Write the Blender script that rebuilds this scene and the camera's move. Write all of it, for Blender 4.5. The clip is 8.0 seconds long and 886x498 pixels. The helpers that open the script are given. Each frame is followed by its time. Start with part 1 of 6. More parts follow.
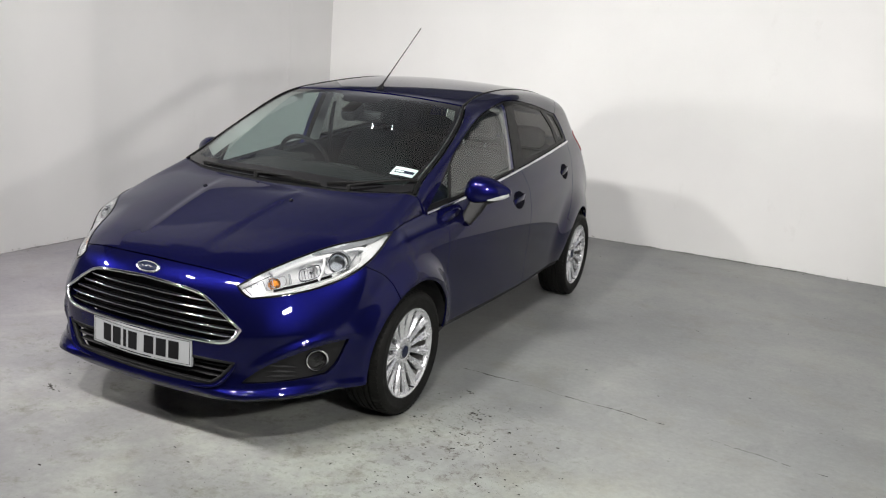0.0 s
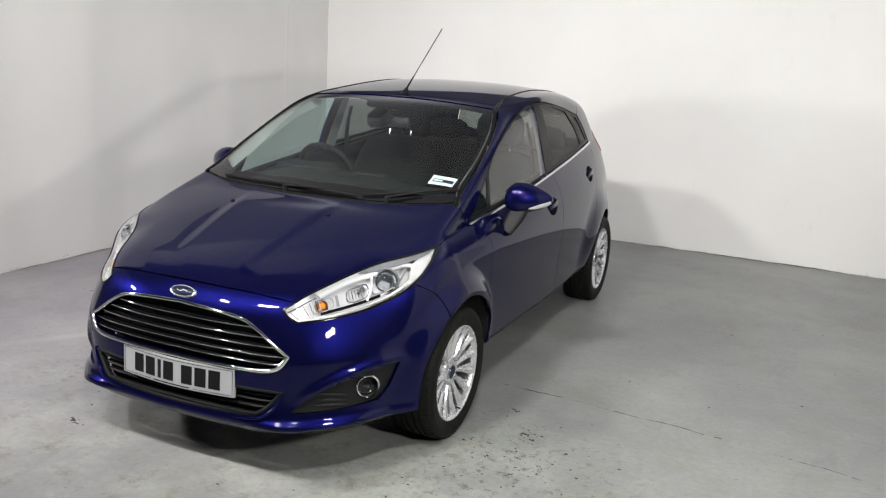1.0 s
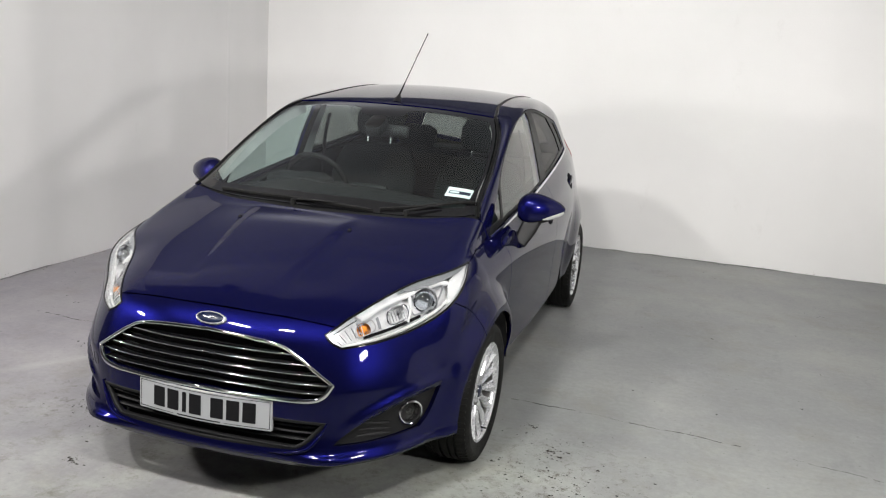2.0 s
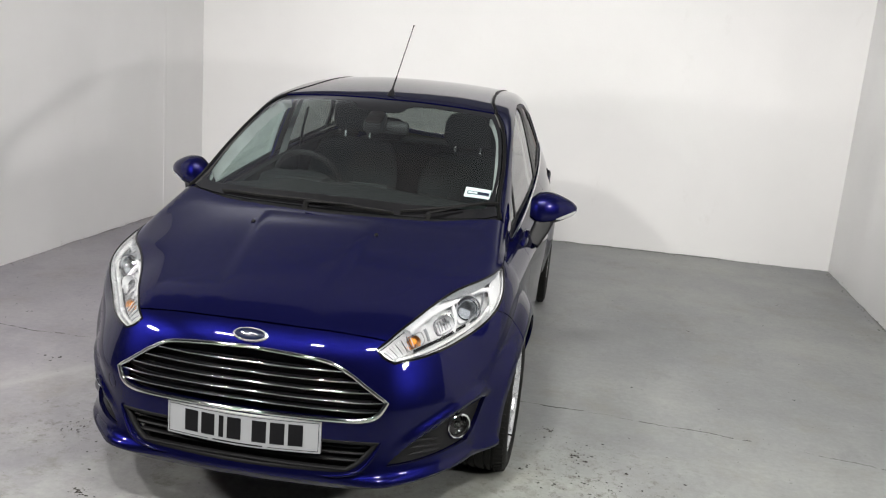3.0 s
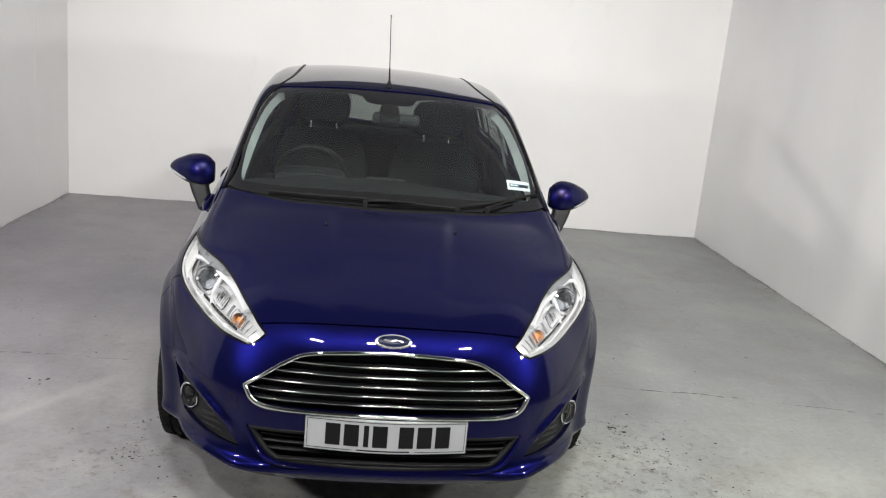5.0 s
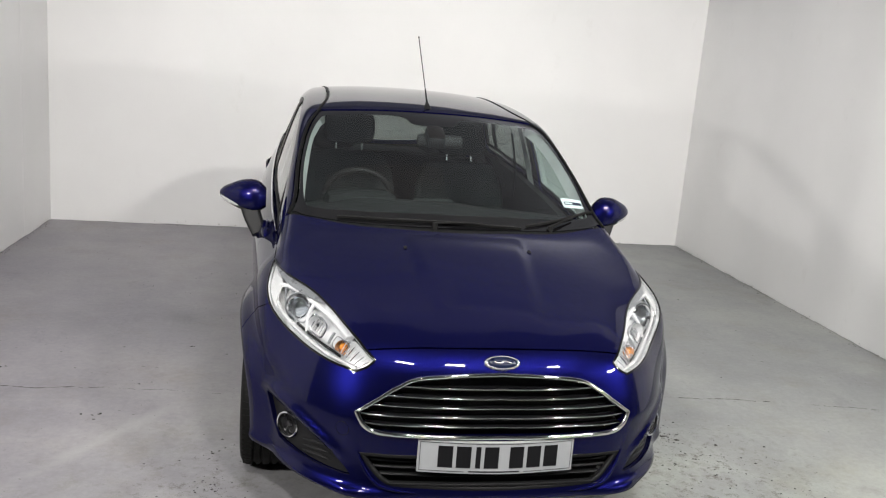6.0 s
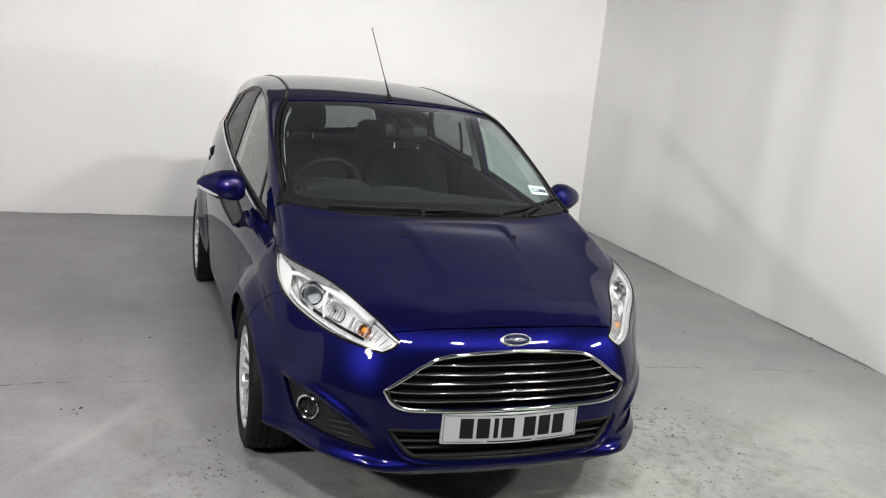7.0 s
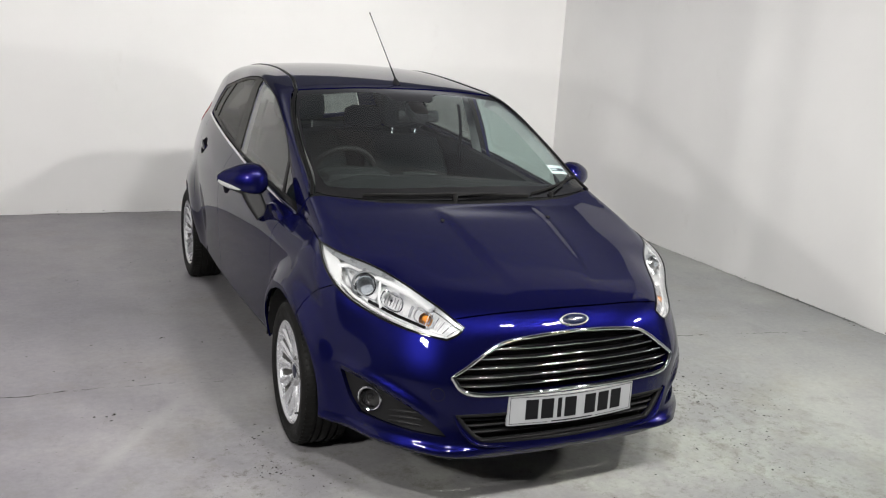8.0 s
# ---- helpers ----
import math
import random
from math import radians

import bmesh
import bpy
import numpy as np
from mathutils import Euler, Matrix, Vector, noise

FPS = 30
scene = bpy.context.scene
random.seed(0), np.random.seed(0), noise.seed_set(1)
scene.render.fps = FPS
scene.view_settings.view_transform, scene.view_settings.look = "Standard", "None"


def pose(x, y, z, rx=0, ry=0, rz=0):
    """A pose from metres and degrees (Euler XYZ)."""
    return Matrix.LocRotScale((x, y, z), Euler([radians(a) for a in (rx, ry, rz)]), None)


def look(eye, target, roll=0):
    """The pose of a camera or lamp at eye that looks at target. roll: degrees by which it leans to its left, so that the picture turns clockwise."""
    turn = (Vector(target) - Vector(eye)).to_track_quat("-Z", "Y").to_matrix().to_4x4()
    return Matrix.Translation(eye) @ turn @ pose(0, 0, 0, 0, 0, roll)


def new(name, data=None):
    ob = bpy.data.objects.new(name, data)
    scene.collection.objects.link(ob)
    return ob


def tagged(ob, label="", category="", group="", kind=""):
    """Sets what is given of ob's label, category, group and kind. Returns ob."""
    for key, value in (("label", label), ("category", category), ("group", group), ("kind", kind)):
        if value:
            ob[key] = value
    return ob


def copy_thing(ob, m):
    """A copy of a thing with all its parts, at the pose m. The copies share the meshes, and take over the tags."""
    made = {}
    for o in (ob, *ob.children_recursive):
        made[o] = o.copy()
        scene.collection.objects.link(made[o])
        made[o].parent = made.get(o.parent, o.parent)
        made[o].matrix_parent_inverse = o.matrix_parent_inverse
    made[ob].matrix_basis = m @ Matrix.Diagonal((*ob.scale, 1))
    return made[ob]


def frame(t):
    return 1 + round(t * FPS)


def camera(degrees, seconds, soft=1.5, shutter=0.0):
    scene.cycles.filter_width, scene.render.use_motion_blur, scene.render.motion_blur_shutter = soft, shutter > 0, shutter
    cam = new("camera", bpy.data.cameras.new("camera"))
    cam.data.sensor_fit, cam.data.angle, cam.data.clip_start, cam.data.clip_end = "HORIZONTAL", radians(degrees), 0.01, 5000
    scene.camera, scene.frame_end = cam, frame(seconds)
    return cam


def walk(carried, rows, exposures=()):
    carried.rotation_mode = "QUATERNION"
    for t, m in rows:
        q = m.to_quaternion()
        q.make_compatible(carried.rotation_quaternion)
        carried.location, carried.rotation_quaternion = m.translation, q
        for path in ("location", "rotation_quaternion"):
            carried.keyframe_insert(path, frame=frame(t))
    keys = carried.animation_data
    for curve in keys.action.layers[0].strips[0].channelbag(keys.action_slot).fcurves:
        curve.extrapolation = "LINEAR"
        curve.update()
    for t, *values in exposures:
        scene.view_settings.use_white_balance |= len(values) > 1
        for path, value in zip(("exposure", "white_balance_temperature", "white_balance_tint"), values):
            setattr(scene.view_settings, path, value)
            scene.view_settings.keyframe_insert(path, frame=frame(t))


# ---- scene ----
cam = camera(53.8, 8.0, soft=1.2)
PATH = [
    (0, (2.485, -3.348, 1.663), (1.669, -1.581, 1.205), 4.5),
    (0.5, (2.323, -3.292, 1.653), (1.52, -1.52, 1.192), 3.3),
    (1, (2.109, -3.275, 1.657), (1.346, -1.484, 1.199), 3.4),
    (1.5, (1.822, -3.32, 1.655), (1.158, -1.489, 1.201), 3.7),
    (1.7, (1.71, -3.328, 1.648), (1.099, -1.477, 1.2), 3.7),
    (2.8, (1.1, -3.29, 1.656), (0.75, -1.372, 1.21), 4.6),
    (3, (0.986, -3.299, 1.649), (0.691, -1.374, 1.194), 4.6),
    (3.5, (0.701, -3.352, 1.67), (0.538, -1.417, 1.193), 4.5),
    (4, (0.418, -3.353, 1.653), (0.378, -1.412, 1.172), 4.3),
    (4.2, (0.287, -3.332, 1.649), (0.289, -1.393, 1.157), 4.1),
    (5.5, (-0.461, -3.415, 1.655), (-0.122, -1.496, 1.204), 5.8),
    (6, (-0.746, -3.345, 1.651), (-0.358, -1.431, 1.218), 4.7),
    (6.5, (-1.014, -3.336, 1.64), (-0.481, -1.456, 1.215), 4.9),
    (7, (-1.299, -3.388, 1.661), (-0.606, -1.566, 1.217), 5.6),
    (7.5, (-1.495, -3.319, 1.654), (-0.711, -1.535, 1.2), 5.0),
    (8, (-1.7, -3.225, 1.65), (-0.864, -1.472, 1.172), 3.7),
]
walk(cam, [(t, look(eye, target, roll)) for t, eye, target, roll in PATH])

# ---- world, lamps ----
world = bpy.data.worlds.new("world")
scene.world = world
world.use_nodes = True
world.node_tree.nodes["Background"].inputs[0].default_value = (0.75, 0.8, 0.9, 1)
world.node_tree.nodes["Background"].inputs[1].default_value = 0.02


PANEL, FLOOD, HALL_FILL = 54, 12.5, 120


def area_lamp(name, eye, target, w, h, watts, colour=(1.0, 0.975, 0.945), spread=180):
    data = bpy.data.lights.new(name, "AREA")
    data.shape, data.size, data.size_y, data.energy, data.color = "RECTANGLE", w, h, watts, colour
    data.spread = radians(spread)
    ob = new(name, data)
    ob.matrix_world = look(eye, target)
    return ob


# a bar of three panels over the front of the bay, and a pair of floodlights on each side
for x, aim in ((-1.55, 1.9), (0.20, 0.6), (2.00, -0.6)):
    area_lamp("panel_light", (x, -2.83, 3.66), (aim, 2.0, 0.7), 0.50, 0.20, PANEL, spread=112)
for y, z in ((-1.49, 1.55), (-1.60, 1.55), (-1.71, 1.55)):
    area_lamp("flood_light", (-2.45, y, z), (1.6, 4.0, 1.6), 0.10, 0.12, FLOOD * 1.2, spread=150)
    area_lamp("flood_light", (2.72, y, z), (-0.8, 4.0, 1.6), 0.10, 0.12, FLOOD * 1.1, spread=150)
# unseen uplights added as soft fill, brightening the roof above the bay
for x in (-4.5, 4.5):
    area_lamp("hall_fill", (x, 8.5, 4.2), (x, 8.0, 6.0), 1.5, 0.3, HALL_FILL)
    area_lamp("hall_fill", (x * 1.15, 2.6, 1.2), (x * 1.0, 1.8, 5.2), 1.5, 0.4, HALL_FILL * 2.1)


# ---- materials ----
def material(name):
    mat = bpy.data.materials.new(name)
    mat.use_nodes = True
    t = mat.node_tree
    return mat, t, t.nodes["Principled BSDF"]


def setp(b, **kw):
    for k, v in kw.items():
        key = k.replace("_", " ").capitalize() if k not in ("Base", "IOR") else k
        key = {"Base": "Base Color", "Coat weight": "Coat Weight", "Coat roughness": "Coat Roughness", "Transmission": "Transmission Weight",
               "Specular": "Specular IOR Level"}.get(key, key)
        b.inputs[key].default_value = (*v, 1) if isinstance(v, tuple) else v


def node(t, kind, **inputs):
    n = t.nodes.new(kind)
    for k, v in inputs.items():
        n.inputs[k.replace("_", " ")].default_value = v
    return n


def noise_at(t, scale, detail=4.0, rough=0.55, stretch=None):
    co = t.nodes.new("ShaderNodeTexCoord")
    n = node(t, "ShaderNodeTexNoise", Scale=scale, Detail=detail, Roughness=rough)
    if stretch:
        m = t.nodes.new("ShaderNodeMapping")
        m.inputs["Scale"].default_value = stretch
        t.links.new(co.outputs["Object"], m.inputs["Vector"])
        t.links.new(m.outputs["Vector"], n.inputs["Vector"])
    else:
        t.links.new(co.outputs["Object"], n.inputs["Vector"])
    return n.outputs["Fac"]


def ramp(t, fac, *stops):
    r = t.nodes.new("ShaderNodeValToRGB")
    while len(r.color_ramp.elements) < len(stops):
        r.color_ramp.elements.new(0.5)
    for e, (at, c) in zip(r.color_ramp.elements, stops):
        e.position, e.color = at, (*c, 1) if isinstance(c, tuple) else (c, c, c, 1)
    t.links.new(fac, r.inputs["Fac"])
    return r.outputs["Color"]


def mixed(t, fac, a, b, mode="MIX"):
    m = t.nodes.new("ShaderNodeMix")
    m.data_type, m.blend_type = "RGBA", mode
    for sock, v in ((m.inputs[0], fac), (m.inputs[6], a), (m.inputs[7], b)):
        if isinstance(v, (int, float)):
            sock.default_value = v
        elif isinstance(v, tuple):
            sock.default_value = (*v, 1)
        else:
            t.links.new(v, sock)
    return m.outputs[2]


def bump(t, b, height, strength, distance=0.002):
    n = t.nodes.new("ShaderNodeBump")
    n.inputs["Strength"].default_value, n.inputs["Distance"].default_value = strength, distance
    t.links.new(height, n.inputs["Height"])
    t.links.new(n.outputs["Normal"], b.inputs["Normal"])


def plain(name, colour, rough, metallic=0.0, grain=0.0, scale=300.0, vary=0.12, coat=0.0, spec=0.5):
    """A finish with slight mottling of colour and roughness, and a fine grain."""
    mat, t, b = material(name)
    setp(b, Roughness=rough, Metallic=metallic, Coat_weight=coat, Coat_roughness=0.03, Specular=spec)
    f = noise_at(t, 9.0)
    lo, hi = tuple(c * (1 - vary) for c in colour), tuple(min(c * (1 + vary), 1) for c in colour)
    t.links.new(ramp(t, f, (0.3, lo), (0.7, hi)), b.inputs["Base Color"])
    t.links.new(ramp(t, noise_at(t, 23.0), (0.3, max(rough - 0.05, 0.01)), (0.7, rough + 0.06)), b.inputs["Roughness"])
    if grain:
        bump(t, b, noise_at(t, scale, 2.0), grain)
    return mat


def make_paint():
    """Deep blue under clear lacquer: a dark pigment, a coloured metallic sheen, and a sharp clear coat."""
    mat, t, b = material("blue metallic paint")
    setp(b, Roughness=0.02, Specular=0.23)
    flake = noise_at(t, 2200.0, 1.0)
    t.links.new(ramp(t, flake, (0.35, (0.0015, 0.0017, 0.012)), (0.65, (0.0023, 0.0025, 0.020))), b.inputs["Base Color"])
    sheen = node(t, "ShaderNodeBsdfGlossy", Roughness=0.36)
    sheen.distribution = "BECKMANN"
    flop = node(t, "ShaderNodeLayerWeight", Blend=0.5)
    tint = ramp(t, flake, (0.35, (0.0016, 0.0018, 0.034)), (0.65, (0.0038, 0.0043, 0.080)))
    t.links.new(mixed(t, 1.0, tint, ramp(t, flop.outputs["Facing"], (0.02, 0.40), (0.22, 0.66), (0.42, 0.62), (0.56, 0.30), (0.72, 0.12), (0.85, 0.08)), "MULTIPLY"), sheen.inputs["Color"])
    t.links.new(ramp(t, noise_at(t, 6.0), (0.3, 0.34), (0.7, 0.39)), sheen.inputs["Roughness"])
    both = t.nodes.new("ShaderNodeAddShader")
    t.links.new(b.outputs[0], both.inputs[0])
    t.links.new(sheen.outputs[0], both.inputs[1])
    t.links.new(both.outputs[0], t.nodes["Material Output"].inputs["Surface"])
    return mat


def make_glass(name, tint, ior=1.5, rim=1.0):
    mat, t, b = material(name)
    out = t.nodes["Material Output"]
    t.nodes.remove(b)
    clear = node(t, "ShaderNodeBsdfTransparent", Color=(*tint, 1))
    gloss = node(t, "ShaderNodeBsdfGlossy", Roughness=0.01, Color=(1, 1, 1, 1))
    face = node(t, "ShaderNodeLayerWeight", Blend=0.5)
    power = t.nodes.new("ShaderNodeMath")
    power.operation = "POWER"
    power.inputs[1].default_value = 5.0
    t.links.new(face.outputs["Facing"], power.inputs[0])
    fres = t.nodes.new("ShaderNodeMath")
    fres.operation = "MULTIPLY_ADD"
    low = 1.4 * ((ior - 1) / (ior + 1))**2
    fres.inputs[1].default_value, fres.inputs[2].default_value = (1 - low) * rim, low
    t.links.new(power.outputs[0], fres.inputs[0])
    mix = t.nodes.new("ShaderNodeMixShader")
    t.links.new(fres.outputs[0], mix.inputs[0])
    t.links.new(clear.outputs[0], mix.inputs[1])
    t.links.new(gloss.outputs[0], mix.inputs[2])
    t.links.new(mix.outputs[0], out.inputs["Surface"])
    return mat


def make_floor():
    mat, t, b = material("worn painted concrete")
    cloud = noise_at(t, 0.75, 8.0, 0.66)
    blotch = noise_at(t, 3.4, 9.0, 0.68)
    fine = noise_at(t, 34.0, 6.0, 0.75)
    base = ramp(t, cloud, (0.32, (0.212, 0.212, 0.218)), (0.50, (0.262, 0.262, 0.260)), (0.68, (0.325, 0.324, 0.310)))
    base = mixed(t, 1.0, base, ramp(t, blotch, (0.30, 0.84), (0.48, 0.98), (0.62, 1.08), (0.74, 1.18)), "MULTIPLY")
    base = mixed(t, 1.0, base, ramp(t, fine, (0.25, 0.88), (0.75, 1.12)), "MULTIPLY")
    # brown tea-like stains, grey scuffs and a few rubbed pale lines
    base = mixed(t, ramp(t, noise_at(t, 1.9, 10.0, 0.72), (0.52, 0.0), (0.66, 0.55)), base, mixed(t, 1.0, base, (0.86, 0.82, 0.72), "MULTIPLY"))
    base = mixed(t, ramp(t, noise_at(t, 5.5, 9.0, 0.75, (1, 0.45, 1)), (0.56, 0.0), (0.68, 0.6)), base, mixed(t, 1.0, base, (0.78, 0.79, 0.80), "MULTIPLY"))
    base = mixed(t, ramp(t, noise_at(t, 7.0, 7.0, 0.7, (0.5, 1.2, 1)), (0.60, 0.0), (0.70, 0.5)), base, mixed(t, 1.0, base, (1.15, 1.16, 1.18), "MULTIPLY"))
    # violet-grey coat on one side, greener on the other
    co = t.nodes.new("ShaderNodeTexCoord")
    parts = t.nodes.new("ShaderNodeSeparateXYZ")
    t.links.new(co.outputs["Object"], parts.inputs[0])
    base = mixed(t, 1.0, base, ramp(t, scaled(t, parts.outputs["X"], 0.25, 0.5), (0.1, (1.045, 1.0, 1.085)), (0.45, (1.01, 1.0, 1.02)), (0.75, (0.970, 1.0, 0.986))), "MULTIPLY")
    # ground in front of the bay is barer: pale worn patches and green-brown grime
    away = node(t, "ShaderNodeVectorMath")
    away.operation = "DISTANCE"
    away.inputs[1].default_value = (0.1, -1.5, 0)
    t.links.new(co.outputs["Object"], away.inputs[0])
    near = ramp(t, scaled(t, away.outputs["Value"], 0.25), (0.30, 1.0), (0.72, 0.0))
    patch = mixed(t, 1.0, near, ramp(t, noise_at(t, 1.7, 9.0, 0.72), (0.44, 0.0), (0.56, 1.0)), "MULTIPLY")
    base = mixed(t, patch, base, mixed(t, 1.0, base, (1.11, 1.14, 1.08), "MULTIPLY"))
    grime = mixed(t, 1.0, near, ramp(t, noise_at(t, 6.0, 10.0, 0.78), (0.525, 0.0), (0.67, 0.85)), "MULTIPLY")
    base = mixed(t, grime, base, (0.140, 0.138, 0.110))
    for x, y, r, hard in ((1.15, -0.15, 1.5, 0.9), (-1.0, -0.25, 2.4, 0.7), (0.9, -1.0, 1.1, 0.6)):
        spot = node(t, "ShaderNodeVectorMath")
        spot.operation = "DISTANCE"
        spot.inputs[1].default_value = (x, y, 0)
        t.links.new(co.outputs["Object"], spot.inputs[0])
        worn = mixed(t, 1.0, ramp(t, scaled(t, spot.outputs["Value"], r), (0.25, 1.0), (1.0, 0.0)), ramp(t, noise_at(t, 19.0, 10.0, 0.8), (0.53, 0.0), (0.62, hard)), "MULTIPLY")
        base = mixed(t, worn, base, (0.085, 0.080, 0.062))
    # a pale drag mark beside the car
    turn = t.nodes.new("ShaderNodeMapping")
    turn.vector_type = "TEXTURE"
    turn.inputs["Location"].default_value = (-1.38, 0.18, 0)
    turn.inputs["Rotation"].default_value = (0, 0, radians(55))
    turn.inputs["Scale"].default_value = (0.66, 0.06, 1)
    t.links.new(co.outputs["Object"], turn.inputs["Vector"])
    far = node(t, "ShaderNodeVectorMath")
    far.operation = "LENGTH"
    t.links.new(turn.outputs["Vector"], far.inputs[0])
    drag = mixed(t, 1.0, ramp(t, far.outputs["Value"], (0.1, 0.45), (1.0, 0.0)), ramp(t, noise_at(t, 5.0, 8.0, 0.7), (0.32, 0.25), (0.55, 1.0)), "MULTIPLY")
    base = mixed(t, drag, base, (0.45, 0.445, 0.44))
    specks = ramp(t, noise_at(t, 30.0, 3.0, 0.5, (1, 1.5, 1)), (0.70, 0.0), (0.735, 0.85))
    base = mixed(t, mixed(t, 1.0, specks, ramp(t, noise_at(t, 1.3, 4.0), (0.42, 0.15), (0.60, 1.0)), "MULTIPLY"), base, (0.06, 0.058, 0.05))
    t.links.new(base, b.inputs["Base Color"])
    t.links.new(ramp(t, blotch, (0.3, 0.36), (0.7, 0.60)), b.inputs["Roughness"])
    bump(t, b, mixed(t, 0.4, noise_at(t, 60.0, 6.0, 0.7), blotch), 0.22, 0.003)
    return mat


def scaled(t, value, k, plus=0.0):
    m = t.nodes.new("ShaderNodeMath")
    m.operation = "MULTIPLY_ADD"
    m.inputs[1].default_value, m.inputs[2].default_value = k, plus
    t.links.new(value, m.inputs[0])
    return m.outputs[0]


def make_wall():
    mat, t, b = material("white painted board")
    big = noise_at(t, 0.8, 4.0)
    col = ramp(t, big, (0.3, (0.80, 0.795, 0.785)), (0.7, (0.86, 0.855, 0.845)))
    scuff = ramp(t, noise_at(t, 3.0, 8.0, 0.75, (1, 1, 0.6)), (0.62, 0.0), (0.74, 0.22))
    col = mixed(t, scuff, col, (0.60, 0.58, 0.55))
    t.links.new(col, b.inputs["Base Color"])
    setp(b, Roughness=0.36)
    bow = noise_at(t, 1.0, 1.0, 0.4, (1.5, 1.5, 0.03))
    fine = noise_at(t, 70.0, 5.0, 0.7)
    bump(t, b, mixed(t, 0.020, bow, fine), 1.0, 0.048)
    return mat


PAINT = make_paint()
GLASS = make_glass("screen glass", (0.625, 0.74, 0.715))
TINTED = make_glass("tinted rear glass", (0.26, 0.26, 0.255), 1.38, 0.3)
SIDE_GLASS = make_glass("side glass", (0.70, 0.785, 0.755), 1.7, 1.0)
LAMP_GLASS = make_glass("lamp cover", (0.97, 0.97, 0.97), 1.4)
FLOOR, WALL = make_floor(), make_wall()
CHROME = plain("chrome", (0.70, 0.71, 0.73), 0.06, 1.0, vary=0.02)
SILVER = plain("silver lacquer", (0.66, 0.67, 0.69), 0.24, 0.75, vary=0.04, coat=0.5)
REFLECTOR = plain("lamp reflector", (0.86, 0.87, 0.88), 0.18, 0.85, vary=0.03)
LAMP_WHITE = plain("silver lamp moulding", (0.60, 0.61, 0.61), 0.24, 0.25, vary=0.03)
GLOSS_BLACK = plain("gloss black", (0.004, 0.004, 0.0045), 0.08, spec=0.4)
PLASTIC = plain("black grained plastic", (0.010, 0.010, 0.0105), 0.48, grain=0.2, scale=900, spec=0.2)
DARK = plain("dark void plastic", (0.006, 0.006, 0.006), 0.7)
HALL_DARK = plain("dark unseen hall surface", (0.09, 0.09, 0.10), 0.8)
SLAB_GREY = plain("grey unseen slab", (0.40, 0.40, 0.42), 0.8)
RUBBER = plain("tyre rubber", (0.006, 0.006, 0.0055), 0.6, spec=0.14, grain=0.2, scale=400)
TRIM = plain("charcoal cabin plastic", (0.010, 0.0122, 0.0122), 0.75, spec=0.2)
CLOTH = plain("charcoal seat cloth", (0.0075, 0.0092, 0.0092), 0.95, spec=0.1)
LINING = plain("pale grey headlining", (0.42, 0.43, 0.42), 0.85)
PLATE = plain("white reflective plate", (0.34, 0.35, 0.36), 0.35, vary=0.03)
INK = plain("black plate ink", (0.008, 0.008, 0.009), 0.5, spec=0.15)
STICKER = plain("white sticker", (0.78, 0.82, 0.84), 0.5, vary=0.03)
NAVY = plain("navy print", (0.005, 0.009, 0.030), 0.3, spec=0.2)
AMBER = plain("amber bulb", (0.72, 0.26, 0.035), 0.2, vary=0.2)
RED = plain("red lamp plastic", (0.32, 0.014, 0.012), 0.12, coat=0.4)
DULL_ALLOY = plain("dull dark alloy", (0.10, 0.098, 0.095), 0.5, 0.5)
STEEL = plain("brake steel", (0.30, 0.30, 0.30), 0.4, 1.0)
DIRT = plain("black grit", (0.035, 0.032, 0.028), 0.9, vary=0.4)
FLAKE = plain("bare knocked board", (0.27, 0.255, 0.235), 0.9, vary=0.5)
ROOFING = plain("grey roof sheet", (0.35, 0.36, 0.40), 0.7)
WIPER_BLACK = plain("satin wiper black", (0.006, 0.006, 0.006), 0.55, spec=0.2)
LENS = make_glass("projector lens", (0.72, 0.75, 0.78), 1.9)
SATIN_BLACK = plain("satin black film", (0.005, 0.005, 0.005), 0.38, spec=0.12)
HOUSING = plain("pale metallised housing", (0.80, 0.81, 0.82), 0.20, 0.35, vary=0.08)
SCOOP_SHADE = plain("near-black painted scoop shade", (0.003, 0.003, 0.006), 0.8, spec=0.04)
JAMB = plain("blue jamb paint", (0.006, 0.008, 0.13), 0.5, spec=0.1)
INTAKE_BLACK = plain("black intake plastic", (0.007, 0.007, 0.0075), 0.55, spec=0.18)
LIP = plain("grey satin plastic", (0.016, 0.016, 0.017), 0.42, spec=0.3)
BEZEL = plain("grey lamp bezel", (0.20, 0.21, 0.22), 0.30, 0.3, vary=0.08)


# ---- building helpers ----
def mesh_object(name, verts, faces, mat, parent=None, label="", smooth=True, sharp=35):
    me = bpy.data.meshes.new(name)
    me.from_pydata([tuple(map(float, v)) for v in verts], [], [tuple(map(int, f)) for f in faces])
    me.materials.append(mat)
    bm = bmesh.new()
    bm.from_mesh(me)
    bmesh.ops.remove_doubles(bm, verts=bm.verts, dist=1e-6)
    bmesh.ops.recalc_face_normals(bm, faces=bm.faces)
    for e in bm.edges:
        e.smooth = e.calc_face_angle(0) < radians(sharp)
    for f in bm.faces:
        f.smooth = smooth
    bm.to_mesh(me)
    bm.free()
    ob = new(name, me)
    ob.parent = parent
    if label:
        tagged(ob, label)
    return ob


